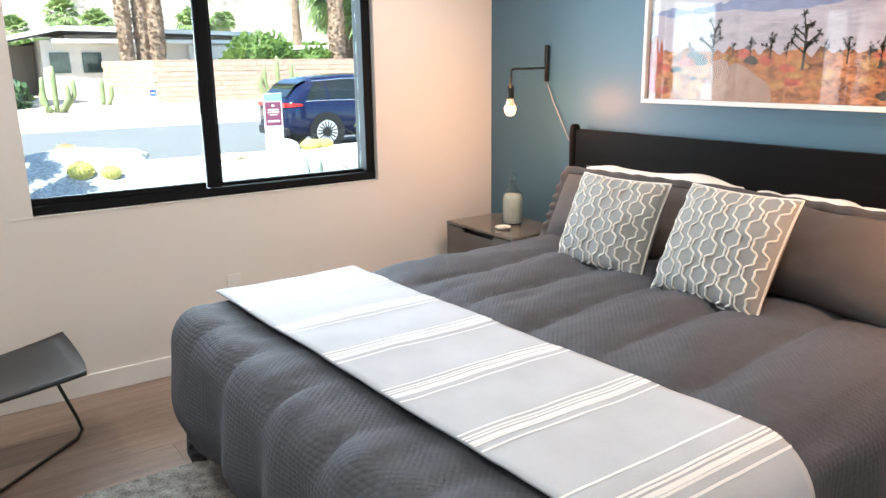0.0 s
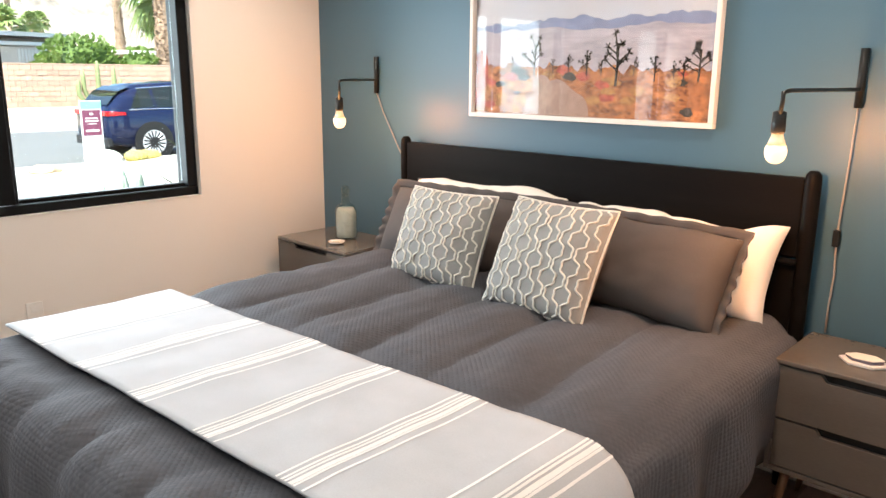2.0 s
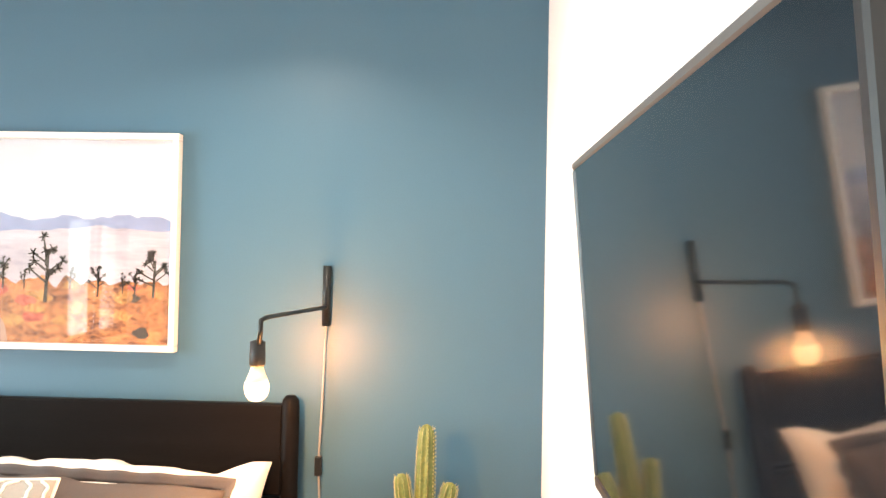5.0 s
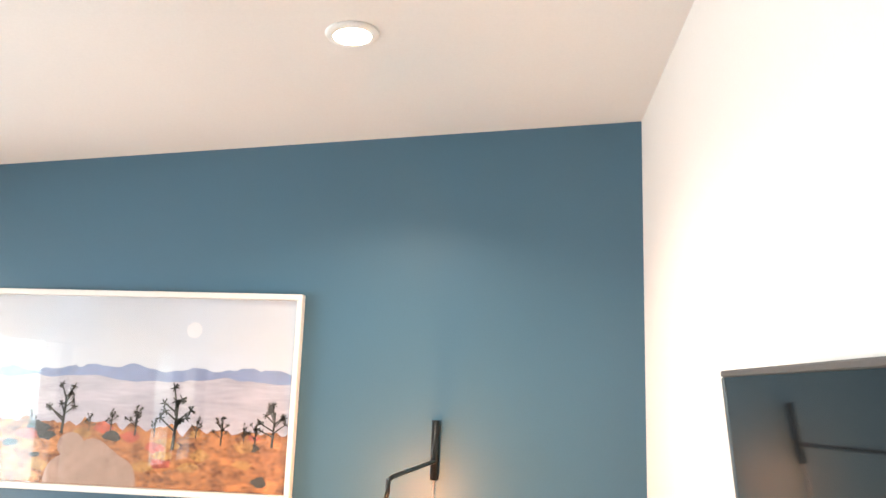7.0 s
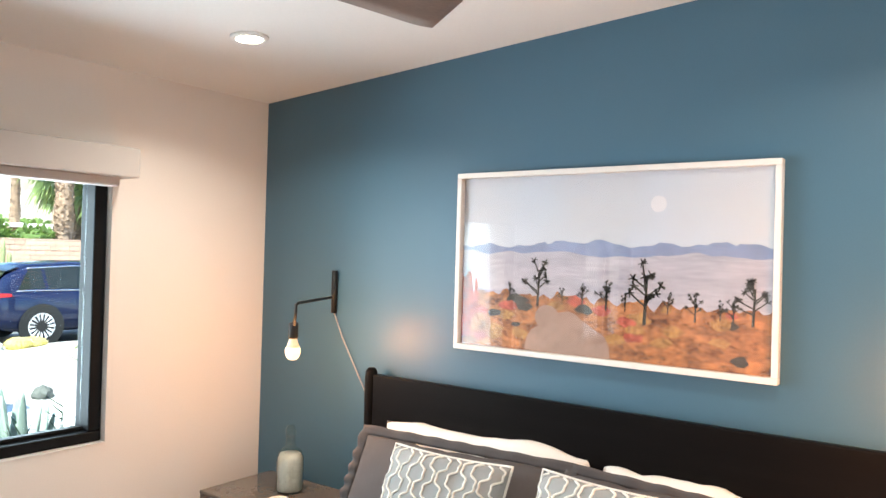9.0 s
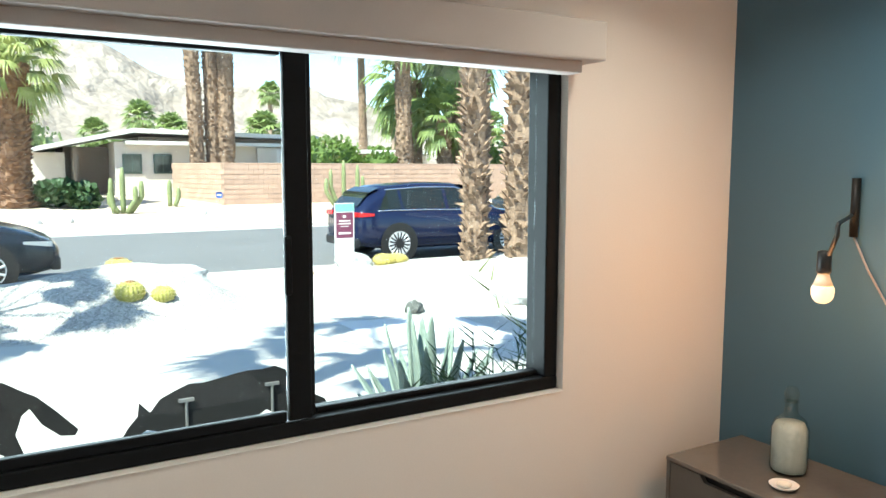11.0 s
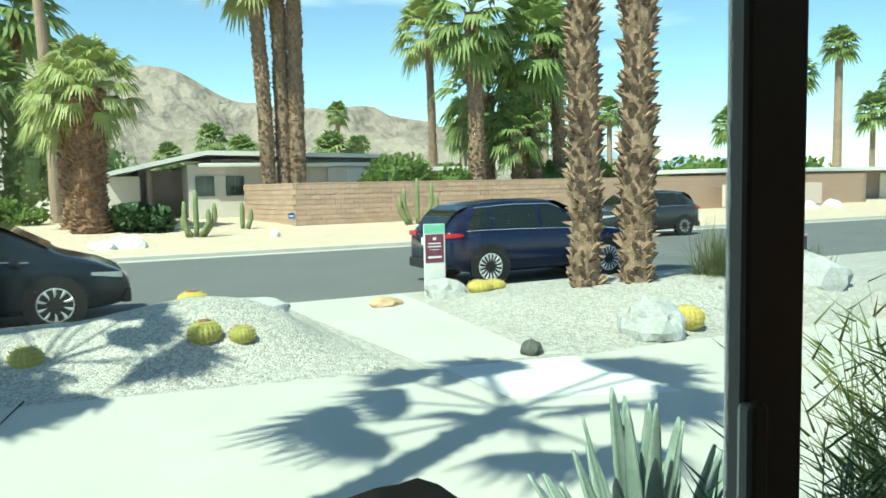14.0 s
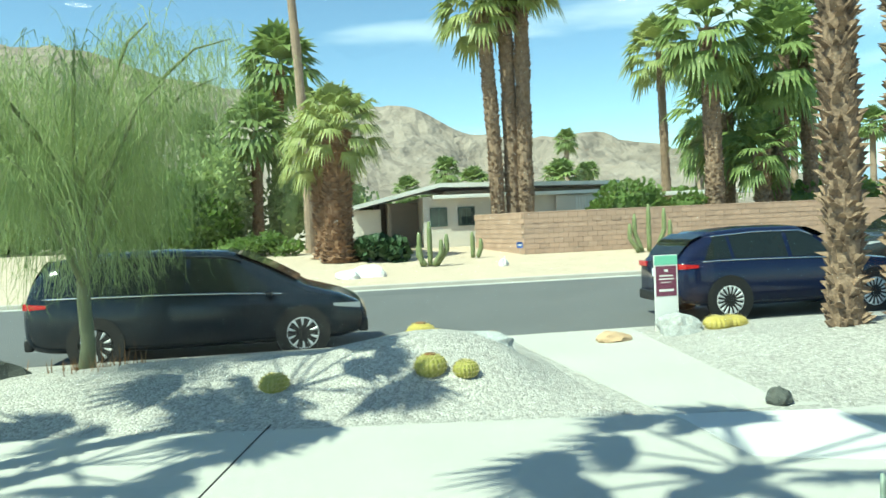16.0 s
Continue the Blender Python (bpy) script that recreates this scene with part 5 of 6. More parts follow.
block = shared_box("block", 0.39, 0.03, 0.185, SLUMP)
count = 0
verts, faces = [], []
for row in range(8):
    y = -0.0 - (0.2 if row % 2 else 0.0)
    while y < 33.4:
        if y < 12.5:
            o = new("block", block)
            o.parent = wall_t
            o.location = (-0.02 + (0.014 if row == 6 and count % 2 else 0), max(0.0, y), row * 0.2 + 0.006)
            count += 1
        else:
            i = len(verts)
            for dx in (-0.02, 0.01):
                verts += [(dx, y, row * 0.2 + 0.006), (dx, y + 0.39, row * 0.2 + 0.006), (dx, y + 0.39, row * 0.2 + 0.191), (dx, y, row * 0.2 + 0.191)]
            faces += [(i + 4, i + 5, i + 6, i + 7), (i, i + 4, i + 7, i + 3), (i + 1, i + 2, i + 6, i + 5), (i + 3, i + 7, i + 6, i + 2), (i, i + 1, i + 5, i + 4)]
        y += 0.4
rest = raw("far_blocks", verts, faces, SLUMP, wall_t)
rest["kind"] = "stuff"
block2 = shared_box("block_return", 0.03, 0.39, 0.185, SLUMP)
for row in range(8):
    for k in range(12):
        o = new("block", block2)
        o.parent = wall_t
        o.matrix_basis = BACK @ Matrix.Translation((-0.42 - 0.4 * k - (0.2 if row % 2 else 0), -0.01, row * 0.2 + 0.006))
adt = thing("security_sign", (-31.30, 5.87, 0.023), "small blue eight-sided yard sign by the wall", "sign")
part("stake", tube([(0, 0, 0), (0, 0, 0.35)], 0.012, 6), STAKE, adt)
part("board", box(0.01, 0.03, -0.13, 0.13, 0.3, 0.56, 0.05), SIGN_B, adt)
part("mark", box(0.0305, 0.033, -0.09, 0.09, 0.40, 0.46), SIGN_W, adt)

# ---- houses ----
hs = thing("house", (-38.9, 3.41, 0.24), "low cream mid-century house with broad white flat roofs", "house")
hs.scale = (1.08, 1.08, 1.08)
part("wall", box(-8, 0, -0.7, 9.2, 0, 2.5), STUCCO, hs)
part("wall_wing", box(-8, -1.2, -4.1, -2.7, 0, 2.0), STUCCO, hs)
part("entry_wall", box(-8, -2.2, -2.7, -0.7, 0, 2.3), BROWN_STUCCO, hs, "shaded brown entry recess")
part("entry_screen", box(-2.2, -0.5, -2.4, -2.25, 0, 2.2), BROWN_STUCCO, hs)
bm = bmesh.new()
pr = [(-4.2, 1.97), (0.1, 2.93), (9.2, 2.76), (9.2, 2.95), (0.1, 3.13), (-4.2, 2.17)]
a = [bm.verts.new((0.45, y, z)) for y, z in pr]
b = [bm.verts.new((-9, y, z)) for y, z in pr]
for k in range(6):
    bm.faces.new((a[k], a[(k + 1) % 6], b[(k + 1) % 6], b[k]))
for s in (a, b):
    bm.faces.new((s[0], s[1], s[4], s[5]))
    bm.faces.new((s[1], s[2], s[3], s[4]))
part("roof", bm, ROOF, hs, "white low-pitched roof")
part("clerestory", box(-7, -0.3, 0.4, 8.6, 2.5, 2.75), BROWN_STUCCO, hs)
part("lower_roof", box(-0.5, 0.55, -0.25, 9.0, 2.36, 2.54, 0.02), ROOF, hs, "white flat canopy")
for y in (-0.38, 1.0):
    wnd = part("window", box(0.0, 0.05, y, y + 0.85, 1.02, 1.95, 0.01), GREEN_FRAME, hs)
    for k in (0, 1):
        part("pane", box(0.05, 0.058, y + 0.06 + 0.38 * k, y + 0.41 + 0.38 * k, 1.09, 1.88), DARK_PANE, wnd)
part("louvre_frame", box(0.3, 0.4, 5.9, 8.3, 1.1, 2.3, 0.01), STUCCO, hs)
for k in range(9):
    part("louvre", box(0.4, 0.43, 6.9 + k * 0.15, 7.0 + k * 0.15, 1.35, 2.22), ROOF, hs)
part("roof_vent", tube([(-3, 4.2, 2.8), (-3, 4.2, 3.4)], 0.06, 8), STAKE, hs)

h2 = thing("house", (-34.44, 32.42, 0.109), "low tan house with a long flat white roof", "house")
part("wall", box(-8, 0, 0, 26, 0, 1.95), BROWN_STUCCO, h2)
part("roof", box(-9, 1.6, -1.2, 27, 1.95, 2.2, 0.02), ROOF, h2)
part("garden_wall", box(3.8, 4.0, -2.2, 5.8, 0, 1.25, 0.01), PINK_STUCCO, h2, "blush stucco garden wall")
part("garden_wall_side", box(0.0, 3.8, 5.6, 5.8, 0, 1.25, 0.01), PINK_STUCCO, h2)
part("fascia_panel", box(0.02, 0.1, 7, 16, 0.1, 1.9, 0.01), BROWN_STUCCO, h2)
part("garage_door", box(0.02, 0.12, 17.0, 21, 0, 1.75, 0.01), STUCCO, h2)
for y in (2, 8, 13):
    part("wall_light", box(0.0, 0.2, y, y + 0.15, 1.3, 1.5, 0.02), STAKE, h2)
part("chimney", box(-4, -3, 8, 9.5, 2.2, 2.85, 0.02), PINK_STUCCO, h2)
h3 = thing("house", (-44.43, 14.66, 0.409), "far white low house glimpsed behind the palms", "house")
part("wall", box(-6, 0, 0, 9, 0, 2.2), STUCCO, h3)
part("roof", box(-7, 1.0, -0.8, 10, 2.2, 2.45, 0.02), ROOF, h3)


# ---- rocks ----
def rock(name, at, size, material, label, seed):
    bm = bmesh.new()
    bmesh.ops.create_icosphere(bm, subdivisions=3, radius=1)
    for v in bm.verts:
        c = v.co.copy()
        k = 1 + 0.28 * fbm(c.x * 1.1 + seed, c.y * 1.1, c.z * 1.1) + 0.08 * fbm(c.x * 4 + seed, c.y * 4, c.z * 4)
        v.co = Vector((c.x * size[0] * k, c.y * size[1] * k, max(-0.3, c.z) * size[2] * k))
    o = part(name, bm, material)
    o.location = at
    o.rotation_euler = (0, 0, seed)
    return tagged(o, label, "rock")


rock("boulder", (-6.35, 3.75, -0.10), (0.34, 0.46, 0.34), ROCK, "large grey boulder at the gravel's edge", 1.3)
rock("boulder", (-10.2, 2.95, -0.15), (0.28, 0.34, 0.30), ROCK, "grey boulder by the sign at the street", 2.1)
rock("rock", (-10.2, 1.9, -0.18), (0.22, 0.30, 0.11), TAN_ROCK, "flat tan rock beside the walk", 3.7)
rock("rock", (-6.25, 2.02, -0.16), (0.11, 0.15, 0.11), DARK_ROCK, "small dark rock at the gravel's edge", 4.2)
rock("boulder", (-7.4, 7.4, 0.05), (0.5, 0.75, 0.42), ROCK, "rounded grey boulder beside the grass", 5.6)
rock("boulder", (-8.5, -0.55, 0.12), (0.34, 0.55, 0.20), ROCK, "half-buried grey boulder on the mound", 6.4)
rock("boulder", (-9.1, -6.35, -0.1), (0.5, 0.7, 0.42), DARK_ROCK, "dark boulder beside the willowy tree", 7.2)
rock("rock", (-25.7, -0.9, -0.133), (0.4, 0.62, 0.36), WHITE_ROCK, "white rock in the far gravel yard", 8.8)
rock("rock", (-25.3, -1.65, -0.145), (0.3, 0.4, 0.26), WHITE_ROCK, "small white rock in the far gravel yard", 9.1)
rock("rock", (-27.0, 4.15, -0.094), (0.16, 0.2, 0.26), WHITE_ROCK, "small pale stone in the far yard", 10.3)
for k, (x, y) in enumerate(((-29.4, 31.8), (-28.9, 33.5), (-28.4, 34.6), (-29.1, 37.3), (-27.7, 42.4))):
    rock("rock", (x, y, yard_z(x) + 0.02), (0.4, 0.6, 0.4), WHITE_ROCK, "white rock before the far house", 11 + k)


# ---- barrel cactus, column cactus, agave, grasses ----
def barrel(at, r, label, crown=True, mat_=BARREL, squat=0.85):
    t = thing("barrel_cactus", at, label, "cactus", "golden barrel cacti in the gravel")
    prof = [(0.55, -0.1), (0.85, 0.25), (1.0, 0.7), (0.97, 1.05), (0.80, 1.4), (0.52, 1.62), (0.25, 1.68)]
    part("body", lathe([(r * a, r * b * squat) for a, b in prof], 72, ribs=18, depth=0.055), mat_, t, "ribbed golden spiny body", True)
    if crown:
        part("crown", lathe([(r * 0.40, r * 1.60 * squat), (r * 0.34, r * 1.76 * squat), (r * 0.1, r * 1.80 * squat)], 16), BARREL_TOP, t, "brown woolly crown")
    verts, faces = [], []
    for k in range(18):
        a = 2 * math.pi * k / 18
        o = Vector((math.cos(a), math.sin(a), 0))
        for b0, z0 in prof[1:]:
            for s in (-1, 1):
                p = o * r * b0 * 1.05 + Vector((0, 0, r * z0 * squat))
                q = p + o * r * 0.14 + Vector((-o.y, o.x, 0)) * r * 0.12 * s + Vector((0, 0, r * 0.1 * s))
                i = len(verts)
                verts += [p + Vector((0, 0, 0.006)), p - Vector((0, 0, 0.006)), q]
                faces.append((i, i + 1, i + 2))
    sp = raw("spines", verts, faces, SPINE, t)
    sp["kind"] = "stuff"
    return t


barrel((-7.55, -1.12, 0.02), 0.165, "golden barrel cactus with a brown crown on the mound", mat_=BARREL_G)
barrel((-7.45, -0.76, 0.0), 0.13, "small golden barrel cactus on the mound", False, BARREL_G)
barrel((-9.42, -1.0, 0.06), 0.19, "bright golden barrel cactus with a brown crown by the street")
barrel((-9.25, -0.83, 0.08), 0.13, "small golden barrel cactus by the street", False)
barrel((-10.4, 0.15, -0.16), 0.12, "small golden barrel cactus near the walk")
barrel((-10.0, 3.45, -0.12), 0.2, "low bright yellow barrel cactus in the gravel", False, squat=0.6)
barrel((-10.05, 3.72, -0.12), 0.19, "low bright yellow barrel cactus in the gravel", False, squat=0.6)
barrel((-6.35, 4.3, -0.18), 0.19, "golden barrel cactus beside a boulder", False)
barrel((-7.3, 6.2, 0.08), 0.16, "golden barrel cactus with a brown crown on the rise", True, squat=0.6)
barrel((-6.95, 6.14, 0.03), 0.15, "low yellow barrel cactus on the rise", False, squat=0.5)
barrel((-9.3, 6.1, -0.02), 0.17, "golden barrel cactus behind the palms", True, squat=0.6)
barrel((-7.7, -2.75, -0.08), 0.15, "golden barrel cactus in the shaded gravel", False, BARREL_G)


def column_cactus(at, stems, label, seed):
    t = thing("column_cactus", at, label, "cactus")
    rnd.seed(seed)
    for dx, dy, h, lean in stems:
        pts = [(dx + lean * 0.2 * min(1, k / 3), dy + lean * min(1, k / 3), h * k / 6) for k in range(7)]
        part("stem", tube(pts, [0.09, 0.10, 0.10, 0.10, 0.10, 0.09, 0.05], 9), COLUMN_C, t, smooth=True)
    return t


column_cactus((-28.2, 1.55, -0.058), ((0, 0, 1.7, 0), (0, 0.25, 1.2, 0.4), (0, -0.3, 1.3, -0.1), (0.1, 0.12, 1.0, 0.3), (0, -0.15, 0.8, -0.3)), "cluster of green column cactus in the far yard", 71)
column_cactus((-31.0, 3.75, 0.026), ((0, 0, 1.1, 0), (0, 0.2, 0.8, 0.15)), "small column cactus in the far yard", 72)
column_cactus((-29.5, 11.0, -0.019), ((0, 0, 2.0, 0), (0, -0.3, 1.6, -0.3), (0, 0.3, 1.8, 0.35), (0, 0.5, 1.3, 0.4), (0.1, -0.5, 1.2, -0.35)), "pale green branching column cactus by the wall", 73)
column_cactus((-29.0, 22.6, -0.034), ((0, 0, 2.0, 0), (0, 0.3, 1.6, 0.3), (0, -0.3, 1.7, -0.2)), "pale green column cactus by the far wall", 74)

ag = thing("agave", (-1.75, -0.33, GZ), "large blue-green agave with toothed pointed leaves", "agave")
rnd.seed(81)
for k in range(26):
    az, el = k * 2.39996, 1.52 - 0.66 * (k / 26) ** 0.9
    d = Vector((math.cos(az) * math.cos(el), math.sin(az) * math.cos(el), math.sin(el)))
    s = Vector((-math.sin(az), math.cos(az), 0))
    nn = d.cross(s)
    ln = rnd.uniform(0.84, 1.08) * (1 - 0.25 * k / 26)

    def leaf(u, v, d=d, s=s, nn=nn, ln=ln):
        w = 0.066 * (0.55 + 1.1 * u) * (1 - u) ** 0.75 + 0.002
        tooth = 1 + (0.07 if int(u * 24) % 2 else 0) * (abs(v - 0.5) > 0.49)
        return d * ln * u + s * (v - 0.5) * 2 * w * tooth + nn * (-0.03 * (1 - (2 * v - 1) ** 2)) * (1 - u) + Vector((0, 0, -0.10 * u * u * (1.4 - el)))
    part("leaf", sheet(24, 4, leaf), AGAVE, ag, "stiff blue-green toothed leaf" if k == 0 else "", True).modifiers.new("thickness", "SOLIDIFY").thickness = 0.012


def blades(name, at, count, length, width, material, label, category, seed, lo=0.5, hi=1.5, spread=0.1, droop=0.5, feather=0):
    rnd.seed(seed)
    verts, faces = [], []
    for k in range(count):
        az, el = rnd.uniform(0, 6.283), rnd.uniform(lo, hi)
        d = Vector((math.cos(az) * math.cos(el), math.sin(az) * math.cos(el), math.sin(el)))
        s = Vector((-math.sin(az), math.cos(az), 0)) * width
        p = Vector((rnd.gauss(0, spread), rnd.gauss(0, spread), 0))
        ln = length * rnd.uniform(0.6, 1.1)
        prev = None
        for j in range(5):
            t = j / 4
            c = p + d * ln * t + Vector((0, 0, -droop * ln * t * t * math.cos(el)))
            i = len(verts)
            verts += [c - s * (1 - 0.8 * t), c + s * (1 - 0.8 * t)]
            if prev is not None:
                faces.append((prev, prev + 1, i + 1, i))
            prev = i
            if feather and j:
                for f in range(feather):
                    q = p + d * ln * (t - 0.25 * f / feather)
                    q.z -= droop * ln * t * t * math.cos(el)
                    a2 = rnd.uniform(0, 6.283)
                    e = (d * 0.55 + Vector((math.cos(a2), math.sin(a2), rnd.uniform(-0.2, 0.5)))).normalized() * length * 0.17 * rnd.uniform(0.6, 1.1)
                    w2 = e.orthogonal().normalized() * width * 0.9
                    m = len(verts)
                    verts += [q - w2, q + w2, q + e]
                    faces.append((m, m + 1, m + 2))
    t = thing(name, at, label, category)
    g = raw("foliage", verts, faces, material, t)
    g["kind"] = "stuff"
    return t


blades("tussock_grass", (-7.9, 6.55, 0.08), 950, 1.0, 0.008, GRASS, "arching green tussock grass on the mound", "grass", 91, 0.3, 1.45, 0.16, 0.55)
blades("tussock_grass", (-8.8, 9.6, 0.0), 220, 0.5, 0.006, GRASS, "small green tussock beside the boulder", "grass", 92, 0.5, 1.5, 0.14, 0.5)
blades("yucca", (-7.1, 5.65, 0.02), 40, 0.2, 0.008, AGAVE, "small grey-green spiky yucca in the gravel", "plant", 93, 0.2, 1.4, 0.02, 0.2)
blades("tussock_grass", (-9.25, -5.0, -0.05), 120, 0.35, 0.01, BARREL_TOP, "brown strap-leaved tuft at the tree's foot", "grass", 94, 0.5, 1.5, 0.28, 0.5)
for k, (x, y, h, m, c) in enumerate(((-1.0, -0.55, 0.86, SHRUB, 46), (-1.06, -0.28, 1.0, SHRUB, 46), (-1.0, -0.04, 0.92, SHRUB, 46), (-0.86, 0.16, 0.76, SHRUB, 50), (-0.75, -0.40, 0.66, SHRUB, 50), (-0.7, -0.12, 0.66, SHRUB, 50), (-1.2, -0.66, 0.55, SHRUB, 40))):
    blades("shrub", (x, y, GZ), c, h, 0.006, m, "dark green needle-leaved shrub under the window", "shrub", 100 + k, 0.95, 1.55, 0.10, 0.3, feather=7)
for k, (x, y, h) in enumerate(((-1.25, 0.62, 1.35), (-1.05, 0.80, 1.45), (-1.5, 0.85, 1.2))):
    blades("pencil_bush", (x, y, GZ), 60, h, 0.006, STICKS, "tall green pencil-stemmed bush beside the window", "shrub", 120 + k, 1.05, 1.55, 0.08, 0.1, feather=3)

# ---- willowy tree ----
tree = thing("willowy_tree", (-9.4, -5.15, -0.16), "willowy green desert tree with long hanging foliage", "tree")
rnd.seed(131)
part("trunk", tube([(0, 0, 0), (0.0, 0.06, 0.5), (-0.02, 0.03, 1.0), (0.0, 0.05, 1.5), (0.05, 0.1, 2.3)], [0.11, 0.085, 0.08, 0.07, 0.05], 10), PALO_BARK, tree, smooth=True)
verts, faces = [], []
for k in range(15):
    az, zz = k * 2.39996, 1.2 + 1.3 * k / 15
    h = rnd.uniform(1.0, 2.3)
    rr = rnd.uniform(1.0, 2.1)
    tip = Vector((math.cos(az) * rr, math.sin(az) * rr * 1.05, zz + h))
    pts = [Vector((0, 0.05, zz)), Vector((tip.x * 0.35, tip.y * 0.35, zz + h * 0.5)), Vector((tip.x * 0.75, tip.y * 0.75, zz + h * 0.9)), tip]
    part("limb", tube(pts, [0.045, 0.03, 0.018, 0.006], 7), PALO_BARK, tree, smooth=True)
    for j in range(310):
        u = rnd.uniform(0.25, 1.0)
        a, b = pts[min(2, int(u * 3))], pts[min(3, int(u * 3) + 1)]
        p = a.lerp(b, u * 3 - int(u * 3)) + Vector((rnd.gauss(0, 0.22), rnd.gauss(0, 0.22), rnd.gauss(0, 0.16)))
        ln = rnd.uniform(0.4, 1.2)
        drift = Vector((rnd.gauss(0.02, 0.3), rnd.gauss(0.02, 0.3), 0))
        w = Vector((rnd.uniform(-1, 1), rnd.uniform(-1, 1), 0)).normalized() * rnd.uniform(0.003, 0.006)
        prev = None
        for m in range(5):
            t = m / 4
            c = p + drift * t + Vector((0, 0, 0.10 * t - ln * t * t))
            if c.z < 1.0:
                break
            i = len(verts)
            verts += [c - w * (1 - 0.6 * t), c + w * (1 - 0.6 * t)]
            if prev is not None:
                faces.append((prev, prev + 1, i + 1, i))
            prev = i
            if m:
                for f in range(2):
                    e = Vector((rnd.uniform(-1, 1), rnd.uniform(-1, 1), rnd.uniform(-1.4, -0.1))) * 0.16
                    i2 = len(verts)
                    verts += [c - w * 0.7, c + w * 0.7, c + e]
                    faces.append((i2, i2 + 1, i2 + 2))
fo = raw("foliage", verts, faces, PALO, tree, "fine hanging green foliage")
fo["kind"] = "stuff"


# ---- cut-out animals on stakes ----
def cutout(at, outline, poles, s, label):
    t = thing("metal_cutout", at, label, "ornament")
    bm = slab([(y * s, z * s) for y, z in outline], -0.002, 0.002)
    pl = part("plate", bm, RUSTED, t, "blackened steel silhouette")
    pl.matrix_basis = Matrix(((0, 0, 1, 0), (1, 0, 0, 0), (0, 1, 0, 0), (0, 0, 0, 1)))
    for y, z in poles:
        part("stake", tube([(0.012, y, 0), (0.012, y, z)], 0.008, 8), STAKE, t)
        part("bracket", box(0.004, 0.024, y - 0.04, y + 0.04, z - 0.008, z + 0.01, 0.002), STAKE, t)


PROWLING = [(-0.572, 0.429), (-0.532, 0.493), (-0.484, 0.547), (-0.475, 0.618), (-0.422, 0.558), (-0.37, 0.623), (-0.297, 0.655), (-0.22, 0.683), (-0.143, 0.678), (-0.066, 0.691), (0.022, 0.704), (0.088, 0.713), (0.176, 0.709), (0.253, 0.719), (0.341, 0.676), (0.429, 0.601), (0.473, 0.526), (0.55, 0.483), (0.572, 0.429), (0.59, 0.332), (0.561, 0.311), (0.528, 0.375), (0.462, 0.433), (0.429, 0.446), (0.48, 0.364), (0.502, 0.3), (0.462, 0.283), (0.414, 0.364), (0.352, 0.425), (0.242, 0.446), (0.198, 0.472), (0.11, 0.425), (-0.044, 0.382), (-0.04, 0.235), (-0.053, 0.18), (-0.099, 0.188), (-0.114, 0.332), (-0.198, 0.399), (-0.238, 0.332), (-0.33, 0.203), (-0.378, 0.203), (-0.312, 0.326), (-0.297, 0.403), (-0.374, 0.446), (-0.44, 0.468), (-0.517, 0.425), (-0.559, 0.412)]
STANDING = [(-0.934, 0.679), (-0.894, 0.735), (-0.853, 0.772), (-0.845, 0.837), (-0.805, 0.781), (-0.757, 0.846), (-0.676, 0.879), (-0.547, 0.887), (-0.419, 0.865), (-0.258, 0.861), (-0.161, 0.837), (-0.089, 0.813), (0.0, 0.85), (0.081, 0.861), (0.193, 0.87), (0.258, 0.846), (0.338, 0.791), (0.386, 0.763), (0.459, 0.689), (0.564, 0.569), (0.547, 0.541), (0.483, 0.55), (0.406, 0.62), (0.357, 0.707), (0.322, 0.676), (0.293, 0.587), (0.322, 0.495), (0.306, 0.421), (0.261, 0.421), (0.242, 0.495), (0.161, 0.546), (0.0, 0.535), (-0.258, 0.55), (-0.274, 0.411), (-0.322, 0.411), (-0.341, 0.569), (-0.403, 0.587), (-0.467, 0.421), (-0.523, 0.421), (-0.467, 0.587), (-0.564, 0.661), (-0.676, 0.683), (-0.805, 0.665), (-0.918, 0.654)]
cutout((-2.16, -1.35, GZ - 0.04), PROWLING, ((-0.24, 0.60), (0.23, 0.62)), 1.0, "black steel cut-out of a prowling wolf raised on stakes")
cutout((-2.1, -2.68, GZ - 0.06), STANDING, ((0.19, 0.78), (-0.45, 0.76)), 1.0, "black steel cut-out of a wolf with a low tail on stakes")

# ---- signs ----
sg = thing("yard_sign", (-10.6, 2.94, -0.2), "tall white yard sign with mint and plum panels", "sign")
part("board", box(-0.01, 0.01, -0.19, 0.19, 0.0, 1.18, 0.004), SIGN_W, sg)
part("header_panel", box(0.011, 0.014, -0.185, 0.185, 1.03, 1.17), SIGN_G, sg, "mint green header")
part("plum_panel", box(0.011, 0.014, -0.165, 0.165, 0.55, 1.01), SIGN_P, sg, "plum panel")
for k, (w, z, h) in enumerate(((0.11, 0.85, 0.022), (0.12, 0.80, 0.022), (0.08, 0.755, 0.012), (0.12, 0.62, 0.035), (0.03, 0.92, 0.04))):
    part("text_bar", box(0.0145, 0.017, -w, w, z, z + h), SIGN_W, sg)
s2 = thing("yard_sign", (-9.6, 10.2, -0.1), "low white open-house sign with a plum header", "sign")
part("board", box(-0.01, 0.01, -0.3, 0.3, 0.0, 0.62, 0.004), SIGN_W, s2)
part("plum_panel", box(0.011, 0.014, -0.28, 0.28, 0.33, 0.58), SIGN_P, s2)
part("text_bar", box(0.0145, 0.017, -0.18, 0.18, 0.43, 0.48), SIGN_W, s2)


